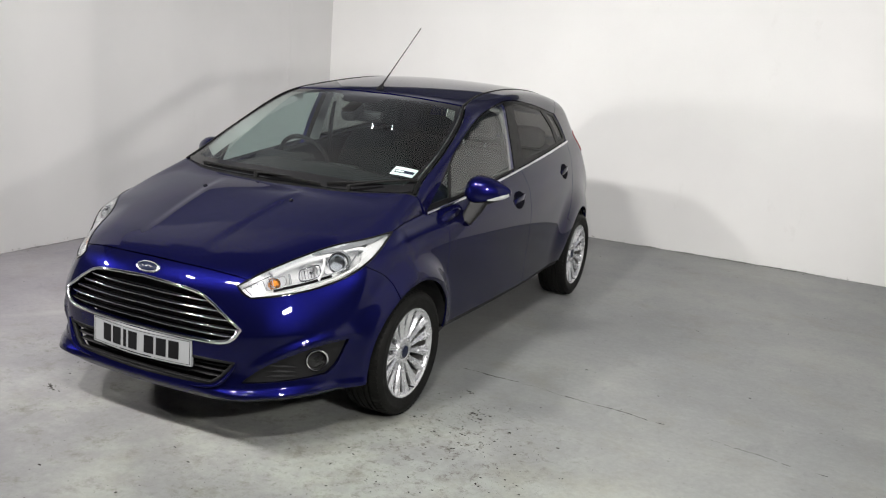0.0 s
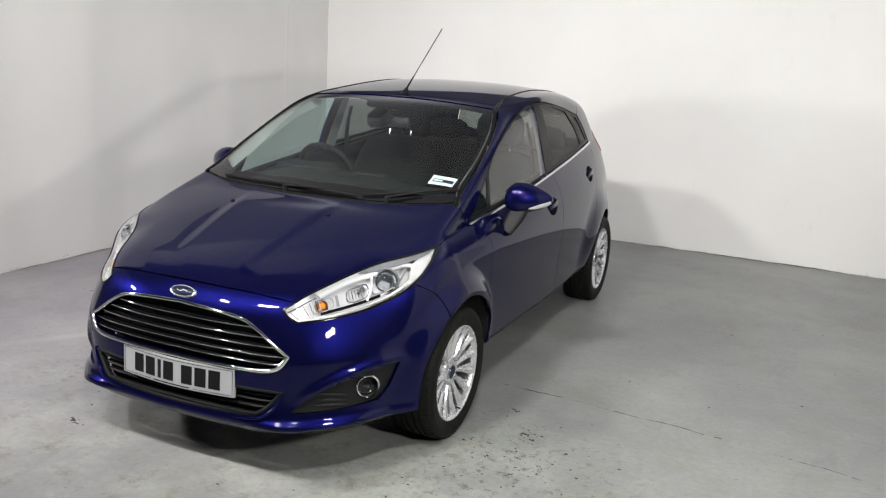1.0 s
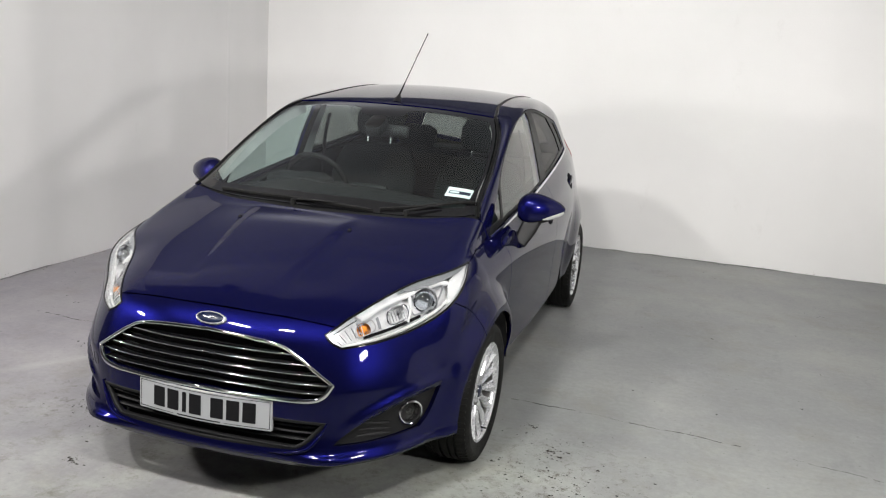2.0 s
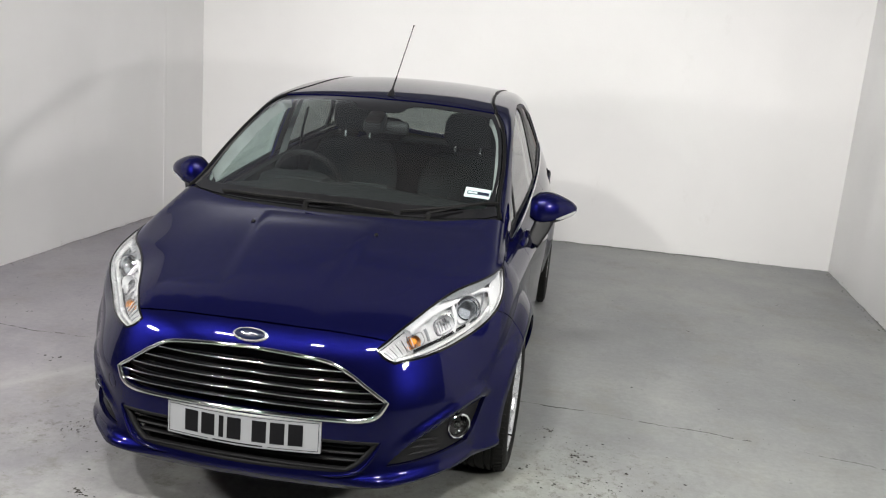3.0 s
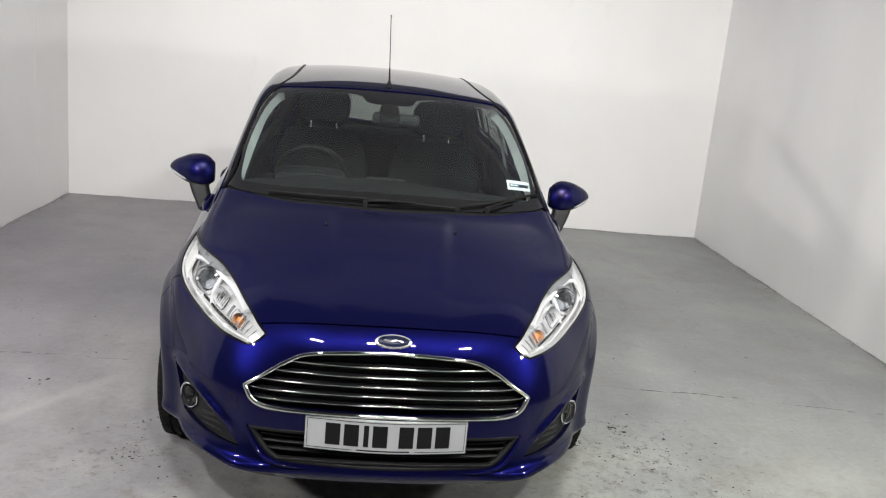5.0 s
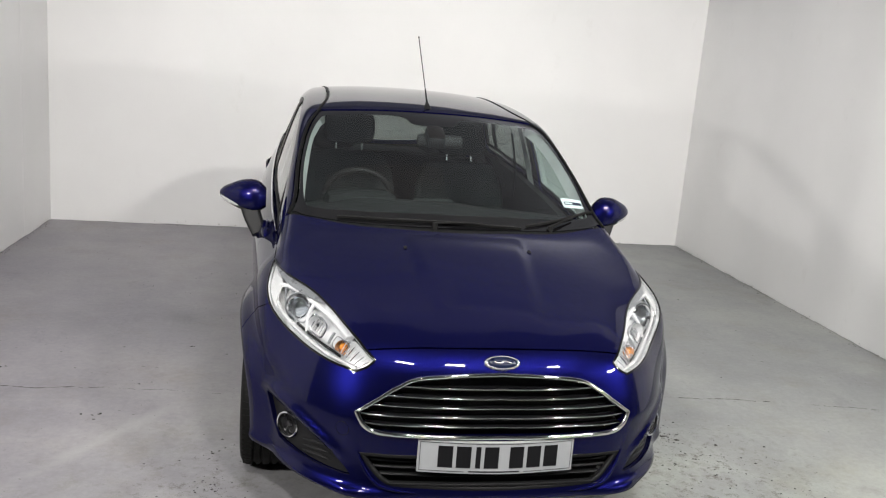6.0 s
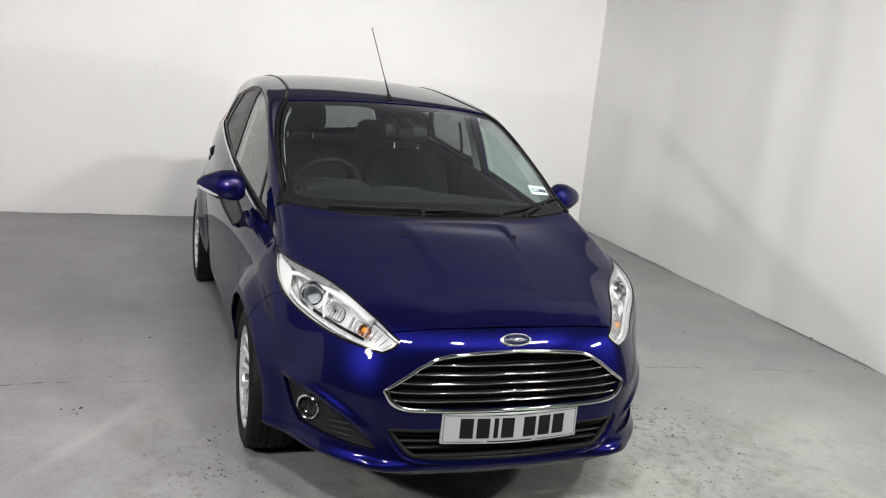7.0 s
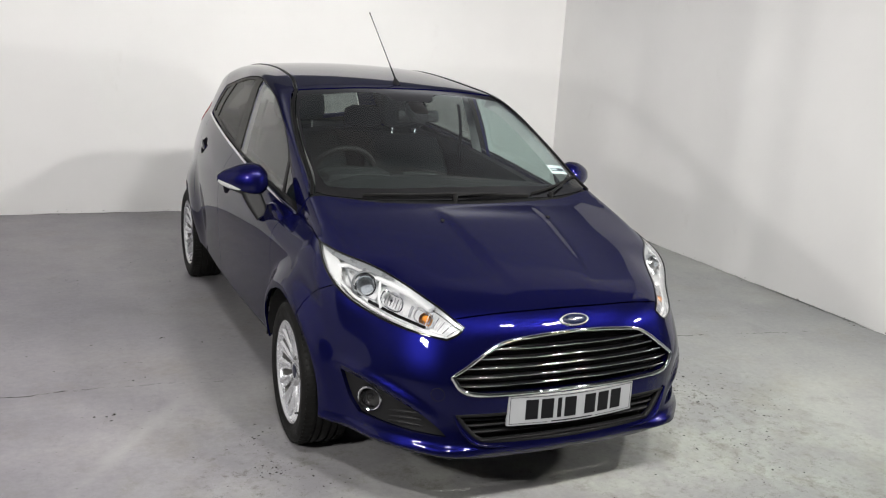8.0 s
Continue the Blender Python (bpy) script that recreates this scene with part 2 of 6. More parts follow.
def part(name, bm, mat, parent, label=""):
    me = bpy.data.meshes.new(name)
    bmesh.ops.recalc_face_normals(bm, faces=bm.faces)
    for e in bm.edges:
        e.smooth = e.calc_face_angle(0) < radians(35)
    for f in bm.faces:
        f.smooth = True
    bm.to_mesh(me)
    bm.free()
    me.materials.append(mat)
    ob = new(name, me)
    ob.parent = parent
    if label:
        tagged(ob, label)
    return ob


def sweep(path, section, closed=False, up=(0, 0, 1), caps=True, scale=None):
    """Rings of a 2D section (across, up) carried along a path."""
    path = np.array(path, float)
    n = len(path)
    tan = np.roll(path, -1, 0) - np.roll(path, 1, 0) if closed else np.gradient(path, axis=0)
    tan /= np.linalg.norm(tan, axis=1, keepdims=True)
    ups = np.broadcast_to(np.array(up, float), path.shape)
    acr = np.cross(tan, ups)
    acr /= np.linalg.norm(acr, axis=1, keepdims=True)
    top_ = np.cross(acr, tan)
    sec = np.array(section, float)
    k = len(sec)
    sc = np.ones(n) if scale is None else np.array(scale, float)
    v = (path[:, None] + (acr[:, None] * sec[None, :, :1] + top_[:, None] * sec[None, :, 1:]) * sc[:, None, None]).reshape(-1, 3)
    f = []
    for i in range(n if closed else n - 1):
        j = (i + 1) % n
        for a in range(k):
            b = (a + 1) % k
            f.append((i * k + a, i * k + b, j * k + b, j * k + a))
    if caps and not closed:
        f += [tuple(range(k))[::-1], tuple((n - 1) * k + a for a in range(k))]
    return v, f


def ring(r, n=10, squash=1.0):
    return [(r * math.cos(2 * math.pi * i / n), squash * r * math.sin(2 * math.pi * i / n)) for i in range(n)]


def slab(w, h, r=0.3):
    """A rounded rectangle section."""
    out = []
    r = r * min(w, h)
    for cx, cy, a0 in ((w / 2 - r, h / 2 - r, 0), (-w / 2 + r, h / 2 - r, 90), (-w / 2 + r, -h / 2 + r, 180), (w / 2 - r, -h / 2 + r, 270)):
        for a in (0, 30, 60, 90):
            out.append((cx + r * math.cos(radians(a0 + a)), cy + r * math.sin(radians(a0 + a))))
    return out


def lathe(profile, n=48):
    """Turn (radius, x) pairs round the x axis."""
    v, f = [], []
    k = len(profile)
    for i in range(n):
        a = 2 * math.pi * i / n
        v += [(x, r * math.cos(a), r * math.sin(a)) for r, x in profile]
    for i in range(n):
        j = (i + 1) % n
        f += [(i * k + a, i * k + a + 1, j * k + a + 1, j * k + a) for a in range(k - 1)]
    return v, f


def box_bm(size, at=(0, 0, 0), bevel=0.01, segments=2, turn=None, taper=None):
    bm = bmesh.new()
    bmesh.ops.create_cube(bm, size=1)
    for v in bm.verts:
        s = taper if taper and v.co.z > 0 else (1, 1)
        v.co = Vector((v.co.x * size[0] * s[0], v.co.y * size[1] * s[1], v.co.z * size[2]))
    if bevel:
        bmesh.ops.bevel(bm, geom=list(bm.edges), offset=bevel, segments=segments, affect="EDGES", profile=0.5)
    if turn:
        bm.transform(Euler([radians(a) for a in turn]).to_matrix().to_4x4())
    bm.transform(Matrix.Translation(at))
    return bm


def smooth_line(pts, step_len=0.015, closed=False):
    """Catmull-Rom through points, at even steps."""
    p = np.array(pts, float)
    if len(p) == 2 and not closed:
        n = max(int(np.linalg.norm(p[1] - p[0]) / step_len), 1)
        return p[0] + (p[1] - p[0]) * np.linspace(0, 1, n + 1)[:, None]
    q = np.vstack([p[-1], p, p[0], p[1]]) if closed else np.vstack([2 * p[0] - p[1], p, 2 * p[-1] - p[-2]])
    out = []
    for i in range(1, len(q) - 2):
        a, b, c, d = q[i - 1:i + 3]
        n = max(int(np.linalg.norm(c - b) / step_len), 2)
        for s in np.arange(n) / n:
            out.append(0.5 * (2 * b + (c - a) * s + (2 * a - 5 * b + 4 * c - d) * s * s + (3 * b - a - 3 * c + d) * s**3))
    if not closed:
        out.append(p[-1])
    return np.array(out)


# ---- car body: one smooth closed form; x across, y back from the front axle, z up ----
def spline(*pts):
    """Natural cubic through (s, value) pairs, straight beyond its ends."""
    s, v = np.array(pts, float).T
    n, h = len(s), np.diff(s)
    a, b = np.eye(n), np.zeros(n)
    for i in range(1, n - 1):
        a[i, i - 1:i + 2] = h[i - 1], 2 * (h[i - 1] + h[i]), h[i]
        b[i] = 6 * ((v[i + 1] - v[i]) / h[i] - (v[i] - v[i - 1]) / h[i - 1])
    m = np.linalg.solve(a, b)

    def at(q):
        q = np.asarray(q, float)
        c = np.clip(q, s[0], s[-1])
        i = np.clip(np.searchsorted(s, c) - 1, 0, n - 2)
        l, r = s[i + 1] - c, c - s[i]
        out = (m[i] * l**3 + m[i + 1] * r**3) / (6 * h[i]) + (v[i] / h[i] - m[i] * h[i] / 6) * l + (v[i + 1] / h[i] - m[i + 1] * h[i] / 6) * r
        d0 = (v[1] - v[0]) / h[0] - h[0] * (2 * m[0] + m[1]) / 6
        d1 = (v[-1] - v[-2]) / h[-1] + h[-1] * (2 * m[-1] + m[-2]) / 6
        return out + np.minimum(q - s[0], 0) * d0 + np.maximum(q - s[-1], 0) * d1
    return at


def smax(a, b, k):
    h = np.clip(0.5 + 0.5 * (a - b) / k, 0, 1)
    return b + (a - b) * h + k * h * (1 - h)


def smin(a, b, k):
    return -smax(-a, -b, k)


def step(a, b, q):
    t = np.clip((q - a) / (b - a), 0, 1)
    return t * t * t * (t * (6 * t - 15) + 10)


AXLE, WHEELBASE, ARCH = 0.287, 2.489, 0.345
bonnet_mid = spline((-0.80, 0.700), (-0.74, 0.742), (-0.5, 0.842), (-0.15, 0.944), (0.1, 0.985), (0.4, 1.01))
screen_mid = spline((-0.2, 0.85), (0.05, 0.985), (0.35, 1.132), (0.65, 1.266), (0.94, 1.385), (1.3, 1.52))
roof_mid = spline((0.6, 1.33), (0.95, 1.376), (1.4, 1.421), (1.9, 1.437), (2.4, 1.392), (2.9, 1.292), (3.2, 1.22))
nose_plan = spline((0, 0.822), (18, 0.856), (30, 0.897), (40, 0.892), (50, 0.871), (60, 0.855), (66, 0.851), (72, 0.836), (82, 0.809), (90, 0.80))
nose_side = spline((0.10, 0.70), (0.17, 0.755), (0.225, 0.798), (0.262, 0.812), (0.33, 0.806), (0.45, 0.808), (0.55, 0.808), (0.62, 0.798), (0.70, 0.775), (0.76, 0.735), (0.85, 0.64), (1.0, 0.47))
flank = spline((0.08, 0.70), (0.17, 0.775), (0.25, 0.802), (0.4, 0.815), (0.58, 0.829), (0.70, 0.834), (0.80, 0.826), (0.90, 0.80), (1.0, 0.765), (1.15, 0.70))
taper = spline((-0.3, 0.955), (0, 0.96), (0.6, 0.985), (1.2, 1.0), (1.9, 0.99), (2.49, 0.938), (2.9, 0.868), (3.2, 0.80))
belt_x = spline((0, 0.722), (0.28, 0.720), (0.9, 0.738), (1.5, 0.738), (2.0, 0.715), (2.4, 0.682), (2.9, 0.60))
brow_z = spline((32, 0.352), (39, 0.408), (50, 0.462), (61, 0.476), (66, 0.47))
tail_side = spline((0.1, 3.02), (0.3, 3.12), (0.55, 3.155), (0.7, 3.13), (0.9, 3.04), (1.05, 2.97), (1.2, 2.88), (1.35, 2.80))


def belt_z(y):
    return 0.865 + 0.0877 * y


def top(x, y):
    ridge = 0.008 * step(0.25, 0.18, x - 0.10 * (y + 0.2)) * step(-0.74, -0.35, y) * step(0.05, -0.22, y)
    bonnet = bonnet_mid(y) - (0.13 - 0.08 * step(-0.28, 0.22, y)) * x * x - 0.05 * x**4 - 0.009 + ridge
    screen = screen_mid(y) - 0.11 * x * x - 0.18 * x**4
    roof = roof_mid(y) - 0.08 * x * x - 0.14 * x**4
    return smax(bonnet, smin(screen, roof, 0.03), 0.02 + 0.06 * step(0.52, 0.74, x))


def flare(y, z):
    fore, aft = np.hypot(y, z - AXLE), np.hypot(y - WHEELBASE, z - AXLE)
    fade = 1 - 0.75 * step(0.55, 0.20, z) * step(0.0, 0.15, y)
    return (0.052 * step(0.48, 0.335, fore) + 0.050 * step(0.60, 0.31, aft) * step(0.95, 0.55, z)) * fade


def side(y, z):
    zb, xb = belt_z(y), belt_x(y)
    low = flank(z) * taper(y) + flare(y, z)
    t = np.clip((zb - z) / 0.15, 0, 1)
    below = xb + (low - xb) * (1 - (1 - t)**3)
    up = np.maximum(z - zb, 0)
    return np.where(z < zb, below, xb - (0.245 + 0.13 * step(1.3, 2.4, y)) * up - 0.20 * up * up)


def body(p):
    """Less than nought inside the car's skin."""
    x, y, z = np.abs(p[..., 0]), p[..., 1], p[..., 2]
    yf = np.minimum(y, 0)
    w0 = side(yf, z)
    ang = np.degrees(np.arctan2(x, np.maximum(-yf, 1e-9)))
    share = step(35, 90, ang)
    lean = 1 - 0.25 * np.clip(z - 0.50, 0, 0.4) * step(10, 32, ang) * step(75, 45, ang)
    radius = nose_plan(ang) * ((1 - share) * nose_side(z) / 0.815 + share * w0 / 0.80) * lean
    lip = np.exp(-((z - 0.255) / 0.018)**2) * (0.010 + 0.022 * np.exp(-((ang - 28.5) / 5.5)**2) + 0.012 * step(26, 34, ang) * step(62, 46, ang))
    brow = 0.015 * np.exp(-((z - brow_z(ang)) / 0.020)**2) * step(31, 39, ang) * step(68, 54, ang)
    front = np.hypot(x, yf) - radius - lip - brow
    f = np.where(y < 0, front, x - side(y, z))
    f = smax(f, (z - top(x, y)) * 0.9, 0.05)
    f = smax(f, (y - tail_side(z)) * 0.95, 0.25)
    return f


def normals(p, e=2e-4):
    g = np.stack([body(p + d) - body(p - d) for d in np.eye(3) * e], -1)
    return g / np.linalg.norm(g, axis=-1, keepdims=True)


def cast(o, d, a, b):
    """Where the rays o + s d, for s from a (inside) to b (outside), leave the skin."""
    lo, hi = np.full(len(d), float(a)), np.full(len(d), float(b))
    for _ in range(34):
        mid = (lo + hi) / 2
        inside = body(o + d * mid[:, None]) < 0
        lo, hi = np.where(inside, mid, lo), np.where(inside, hi, mid)
    return o + d * lo[:, None]


def snap(p, n=6):
    """Bring points near the skin onto it."""
    p = np.array(p, float)
    for _ in range(n):
        p = p - normals(p) * body(p)[:, None]
    return p


class Chart:
    """A flat map of part of the skin: 'round' looks out from a point (front or back), 'barrel' out from a line along the car, 'top' straight down."""

    def __init__(self, kind, o=(0, 0, 0), sign=-1):
        self.kind, self.o, self.sign = kind, np.array(o, float), sign

    def to(self, p):
        q = np.asarray(p, float) - self.o
        if self.kind == "round":
            return np.stack([np.arctan2(q[:, 0], self.sign * q[:, 1]), q[:, 2] / np.hypot(q[:, 0], q[:, 1])], 1)
        if self.kind == "barrel":
            return np.stack([q[:, 1], np.arctan2(q[:, 2], q[:, 0]) * 0.8], 1)
        return q[:, :2]

    def out(self, uv):
        u, v = uv[:, 0], uv[:, 1]
        if self.kind == "round":
            d, o = np.stack([np.sin(u), self.sign * np.cos(u), v], 1), np.broadcast_to(self.o, (len(u), 3))
        elif self.kind == "barrel":
            a = v / 0.8
            d, o = np.stack([np.cos(a), 0 * a, np.sin(a)], 1), np.stack([0 * u, u + self.o[1], 0 * u + self.o[2]], 1)
        else:
            d, o = np.stack([0 * u, 0 * u, 1 + 0 * u], 1), np.stack([u, v, 0 * u + self.o[2]], 1)
        d = d / np.linalg.norm(d, axis=1, keepdims=True)
        return cast(o, d, 0.0, 2.0)


FRONT = Chart("round", (0, 0.35, 0.40))
BACK = Chart("round", (0, 2.1, 0.75), 1)
HOOD = Chart("barrel", (0, 0, 0.45))
BARREL = Chart("barrel", (0, 0, 0.60))
TOP = Chart("top", (0, 0, 0.55))


def inside(poly, q):
    """Even-odd test of points q in a closed polygon."""
    a, b = poly, np.roll(poly, -1, 0)
    hit = np.zeros(len(q), bool)
    for (x0, y0), (x1, y1) in zip(a, b):
        if y0 != y1:
            c = (y0 > q[:, 1]) != (y1 > q[:, 1])
            hit ^= c & (q[:, 0] < (x1 - x0) * (q[:, 1] - y0) / (y1 - y0) + x0)
    return hit


def loop_on(chart, segments, res):
    """A closed outline on the chart; each segment is smooth, and corners lie where two meet."""
    pts = []
    for s in segments:
        uv = smooth_line(chart.to(snap(s)), res)
        pts.append(uv[:-1])
    return np.vstack(pts)


def inset(loop, d):
    t = np.roll(loop, -1, 0) - np.roll(loop, 1, 0)
    t /= np.linalg.norm(t, axis=1, keepdims=True) + 1e-12
    area = np.sum(loop[:, 0] * np.roll(loop[:, 1], -1) - loop[:, 1] * np.roll(loop[:, 0], -1))
    n = np.stack([-t[:, 1], t[:, 0]], 1) * (1 if area > 0 else -1)
    return loop + n * d


def skin(name, chart, segments, mat, parent, label="", res=0.02, holes=(), gap=0.002, depth=0.018, lift=0.0, both=False, mirror_only=False):
    """A panel of the car's skin inside an outline, with turned-in edges. both: one on each side of the car; otherwise as given."""
    loops = [inset(loop_on(chart, segments, res * 0.7), gap)]
    for h in holes:
        loops.append(inset(loop_on(chart, h, res * 0.7), -gap))
    allp = np.vstack(loops)
    lo, hi = loops[0].min(0), loops[0].max(0)
    gx, gy = np.meshgrid(np.arange(lo[0], hi[0], res), np.arange(lo[1], hi[1], res * 0.87))
    gx = gx + (np.arange(gx.shape[0]) % 2)[:, None] * res * 0.5
    g = np.stack([gx.ravel(), gy.ravel()], 1)
    keep = inside(loops[0], g)
    for l in loops[1:]:
        keep &= ~inside(l, g)
    g = g[keep]
    if len(g):
        near = np.min([np.min(np.hypot(g[:, None, 0] - allp[None, i:i + 200, 0], g[:, None, 1] - allp[None, i:i + 200, 1]), axis=1) for i in range(0, len(allp), 200)], axis=0)
        g = g[near > res * 0.45]
    uv = np.vstack([allp, g])
    edges, base = [], 0
    for l in loops:
        edges += [(base + i, base + (i + 1) % len(l)) for i in range(len(l))]
        base += len(l)
    from mathutils.geometry import delaunay_2d_cdt
    v2, _, tris, _, _, _ = delaunay_2d_cdt([Vector(map(float, q)) for q in uv], edges, [], 0, 1e-7)
    v2 = np.array([tuple(v) for v in v2])
    tri = np.array([tuple(t) for t in tris if len(t) == 3])
    cen = v2[tri].mean(1)
    keep = inside(loops[0], cen)
    for l in loops[1:]:
        keep &= ~inside(l, cen)
    tri = tri[keep]
    p = chart.out(v2)
    n = normals(p, 0.009 if mat is PAINT else 2e-4)
    p = p + n * lift
    w = np.cross(p[tri[:, 1]] - p[tri[:, 0]], p[tri[:, 2]] - p[tri[:, 0]])
    flip = np.einsum("ij,ij->i", w, n[tri[:, 0]]) < 0
    tri[flip] = tri[flip][:, ::-1]
    # turned-in edge along every border
    count = {}
    for a, b, c in tri:
        for e in ((a, b), (b, c), (c, a)):
            count[e] = count.get(e, 0) + 1
    border = [e for e in count if (e[1], e[0]) not in count]
    verts, vn, faces = [tuple(q) for q in p], [tuple(q) for q in n], [tuple(map(int, t)) for t in tri]
    if depth:
        for a, b in border:
            t = p[b] - p[a]
            o = np.cross(t, n[a])
            o = o / (np.linalg.norm(o) + 1e-12)
            i = len(verts)
            verts += [tuple(p[a]), tuple(p[b]), tuple(p[b] - n[b] * depth), tuple(p[a] - n[a] * depth)]
            vn += [tuple(o)] * 4
            faces.append((i + 1, i, i + 3, i + 2))
    made = []
    for s in ((1, -1) if both else (-1,) if mirror_only else (1,)):
        me = bpy.data.meshes.new(name)
        me.from_pydata([(s * a, b, c) for a, b, c in verts], [], [f if s > 0 else f[::-1] for f in faces])
        me.materials.append(mat)
        for poly in me.polygons:
            poly.use_smooth = True
        me.normals_split_custom_set_from_vertices([(s * a, b, c) for a, b, c in vn])
        ob = new(name, me)
        ob.parent = parent
        if label:
            tagged(ob, label)
        made.append(ob)
    return made if both else made[0]


def surface(p, lift=0.0):
    p = snap(p)
    return p + normals(p) * lift


def both_sides(v, f):
    v = np.array(v, float)
    return [(v, f), (v * [-1, 1, 1], [tuple(g)[::-1] for g in f])]


# ---- the bay: floor, walls, roof ----
def prism(name, poly, z0, z1, mat, label, category="wall", kind="structure"):
    v = [(x, y, z0) for x, y in poly] + [(x, y, z1) for x, y in poly]
    n = len(poly)
    f = [tuple(range(n))[::-1], tuple(range(n, 2 * n))] + [(i, (i + 1) % n, n + (i + 1) % n, n + i) for i in range(n)]
    ob = mesh_object(name, v, f, mat, smooth=False)
    return tagged(ob, label, category, kind=kind)


def left_x(y):
    return -2.785 + 0.0385 * y


def right_x(y):
    return 3.045 + 0.0265 * y


def back_y(x):
    return 4.512 - 0.0075 * x


FRONT_Y = -0.35
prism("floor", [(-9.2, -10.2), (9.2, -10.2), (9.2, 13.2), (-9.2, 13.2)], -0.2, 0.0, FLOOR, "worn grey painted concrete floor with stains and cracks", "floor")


def wavy_wall(name, a, b, out, height, label):
    """A boarded wall whose foot is cut unevenly just clear of the floor."""
    a, b, out = np.array(a), np.array(b), np.array(out)
    n = 160
    rng = random.Random(name)
    foot, z = [], 0.006
    for i in range(n + 1):
        z += rng.uniform(-0.003, 0.003)
        z = min(max(z, 0.001), 0.007)
        foot.append(z)
    v, f = [], []
    for i in range(n + 1):
        q = a + (b - a) * i / n
        bow = 0.0015 * math.sin(i * 0.21) + 0.001 * math.sin(i * 0.07 + 2)
        q1 = q + out * (bow if 0 < i < n else 0)
        q2 = q + out * 0.16
        v += [(*q1, foot[i]), (*q1, foot[i] + 0.08), (*q, 1.2), (*q, height), (*q2, height), (*q2, foot[i])]
    for i in range(n):
        for k in range(6):
            m = (k + 1) % 6
            f.append((i * 6 + k, i * 6 + m, i * 6 + 6 + m, i * 6 + 6 + k))
    f += [tuple(range(6)), tuple(n * 6 + k for k in range(6))[::-1]]
    return tagged(mesh_object(name, v, f, WALL, smooth=True, sharp=20), label, "wall", kind="structure")


cl, cr = (left_x(4.53), 4.532), (right_x(4.49), 4.488)
wavy_wall("wall_left", (left_x(FRONT_Y), FRONT_Y), cl, (-1, 0), 2.70, "white painted side wall, scuffed along its foot")
wavy_wall("wall_right", cr, (right_x(FRONT_Y), FRONT_Y), (1, 0), 2.70, "white painted side wall with chipped foot")
wavy_wall("wall_back", (cl[0] - 0.16, cl[1]), (cr[0] + 0.16, cr[1]), (0, 1), 2.345, "white painted back wall")
# the dim hall round the bay
HALL_X, HALL_Y0, HALL_Y1, HALL_Z = 9.0, -10.0, 13.0, 6.2
prism("ceiling", [(-HALL_X, HALL_Y0), (HALL_X, HALL_Y0), (HALL_X, HALL_Y1), (-HALL_X, HALL_Y1)], HALL_Z, HALL_Z + 0.15, ROOFING, "grey sheet roof high above the bay", "ceiling")
for name, poly in (("wall_hall_left", [(-HALL_X - 0.2, HALL_Y0), (-HALL_X, HALL_Y0), (-HALL_X, HALL_Y1), (-HALL_X - 0.2, HALL_Y1)]), ("wall_hall_right", [(HALL_X, HALL_Y0), (HALL_X + 0.2, HALL_Y0), (HALL_X + 0.2, HALL_Y1), (HALL_X, HALL_Y1)]),
                   ("wall_hall_back", [(-HALL_X, HALL_Y1), (HALL_X, HALL_Y1), (HALL_X, HALL_Y1 + 0.2), (-HALL_X, HALL_Y1 + 0.2)]), ("wall_hall_front", [(-HALL_X, HALL_Y0 - 0.2), (HALL_X, HALL_Y0 - 0.2), (HALL_X, HALL_Y0), (-HALL_X, HALL_Y0)])):
    # front wall coloured darker, so the bumper mirrors an unlit hall
    prism(name, poly, 0.0, HALL_Z, HALL_DARK if name == "wall_hall_front" else ROOFING, "plain grey hall wall")
# unseen slabs added overhead; their stepped edge shapes the bonnet's reflection
for name, x0, x1, y1 in (("ceiling_reflect_slab", -9.0, -1.3, 2.6), ("ceiling_reflect_slab", -1.3, 0.9, 3.1), ("ceiling_reflect_slab", 0.9, 9.0, 2.4)):
    prism(name, [(x0, -9.5), (x1, -9.5), (x1, y1), (x0, y1)], 5.2, 5.45, SLAB_GREY, "unseen grey slab high above, added for the bonnet's reflection", "loft")
# an unseen darker slab below, with rear tabs, added for the notched reflected band
beam = prism("ceiling_dark_slab", [(-8.9, -9.4), (8.9, -9.4), (8.9, 0.75), (-8.9, 0.75)], 5.0, 5.19, HALL_DARK, "unseen dark slab, added for the dark band reflected in the bonnet", "beam")
for x0, x1, y1 in ([(-3.9, -2.75, 1.05), (-2.68, -2.55, 1.35), (-0.50, -0.30, 1.15), (3.3, 4.2, 1.05)] + [(-2.45 + 0.27 * i, -2.30 + 0.27 * i, 0.98) for i in range(6)] + [(1.4 + 0.27 * i, 1.55 + 0.27 * i, 0.98) for i in range(7)]):
    v, f = sweep([((x0 + x1) / 2, 0.75, 5.09), ((x0 + x1) / 2, y1, 5.09)], slab(x1 - x0, 0.16, 0.05))
    mesh_object("slab_tab", v, f, HALL_DARK, beam)
# dark strip where the walls stand clear of the floor
for name, a, b in (("baseboard_left", (left_x(FRONT_Y) - 0.034, FRONT_Y), (cl[0] - 0.034, cl[1])), ("baseboard_right", (cr[0] + 0.034, cr[1]), (right_x(FRONT_Y) + 0.034, FRONT_Y)),
                   ("baseboard_back", (cl[0], cl[1] + 0.034), (cr[0], cr[1] + 0.034))):
    v, f = sweep(smooth_line([(*a, 0.008), (*b, 0.008)], 0.5), slab(0.03, 0.016, 0.1))
    tagged(mesh_object(name, v, f, DIRT), "dark dirt-filled gap at the foot of the wall", "baseboard", kind="structure")
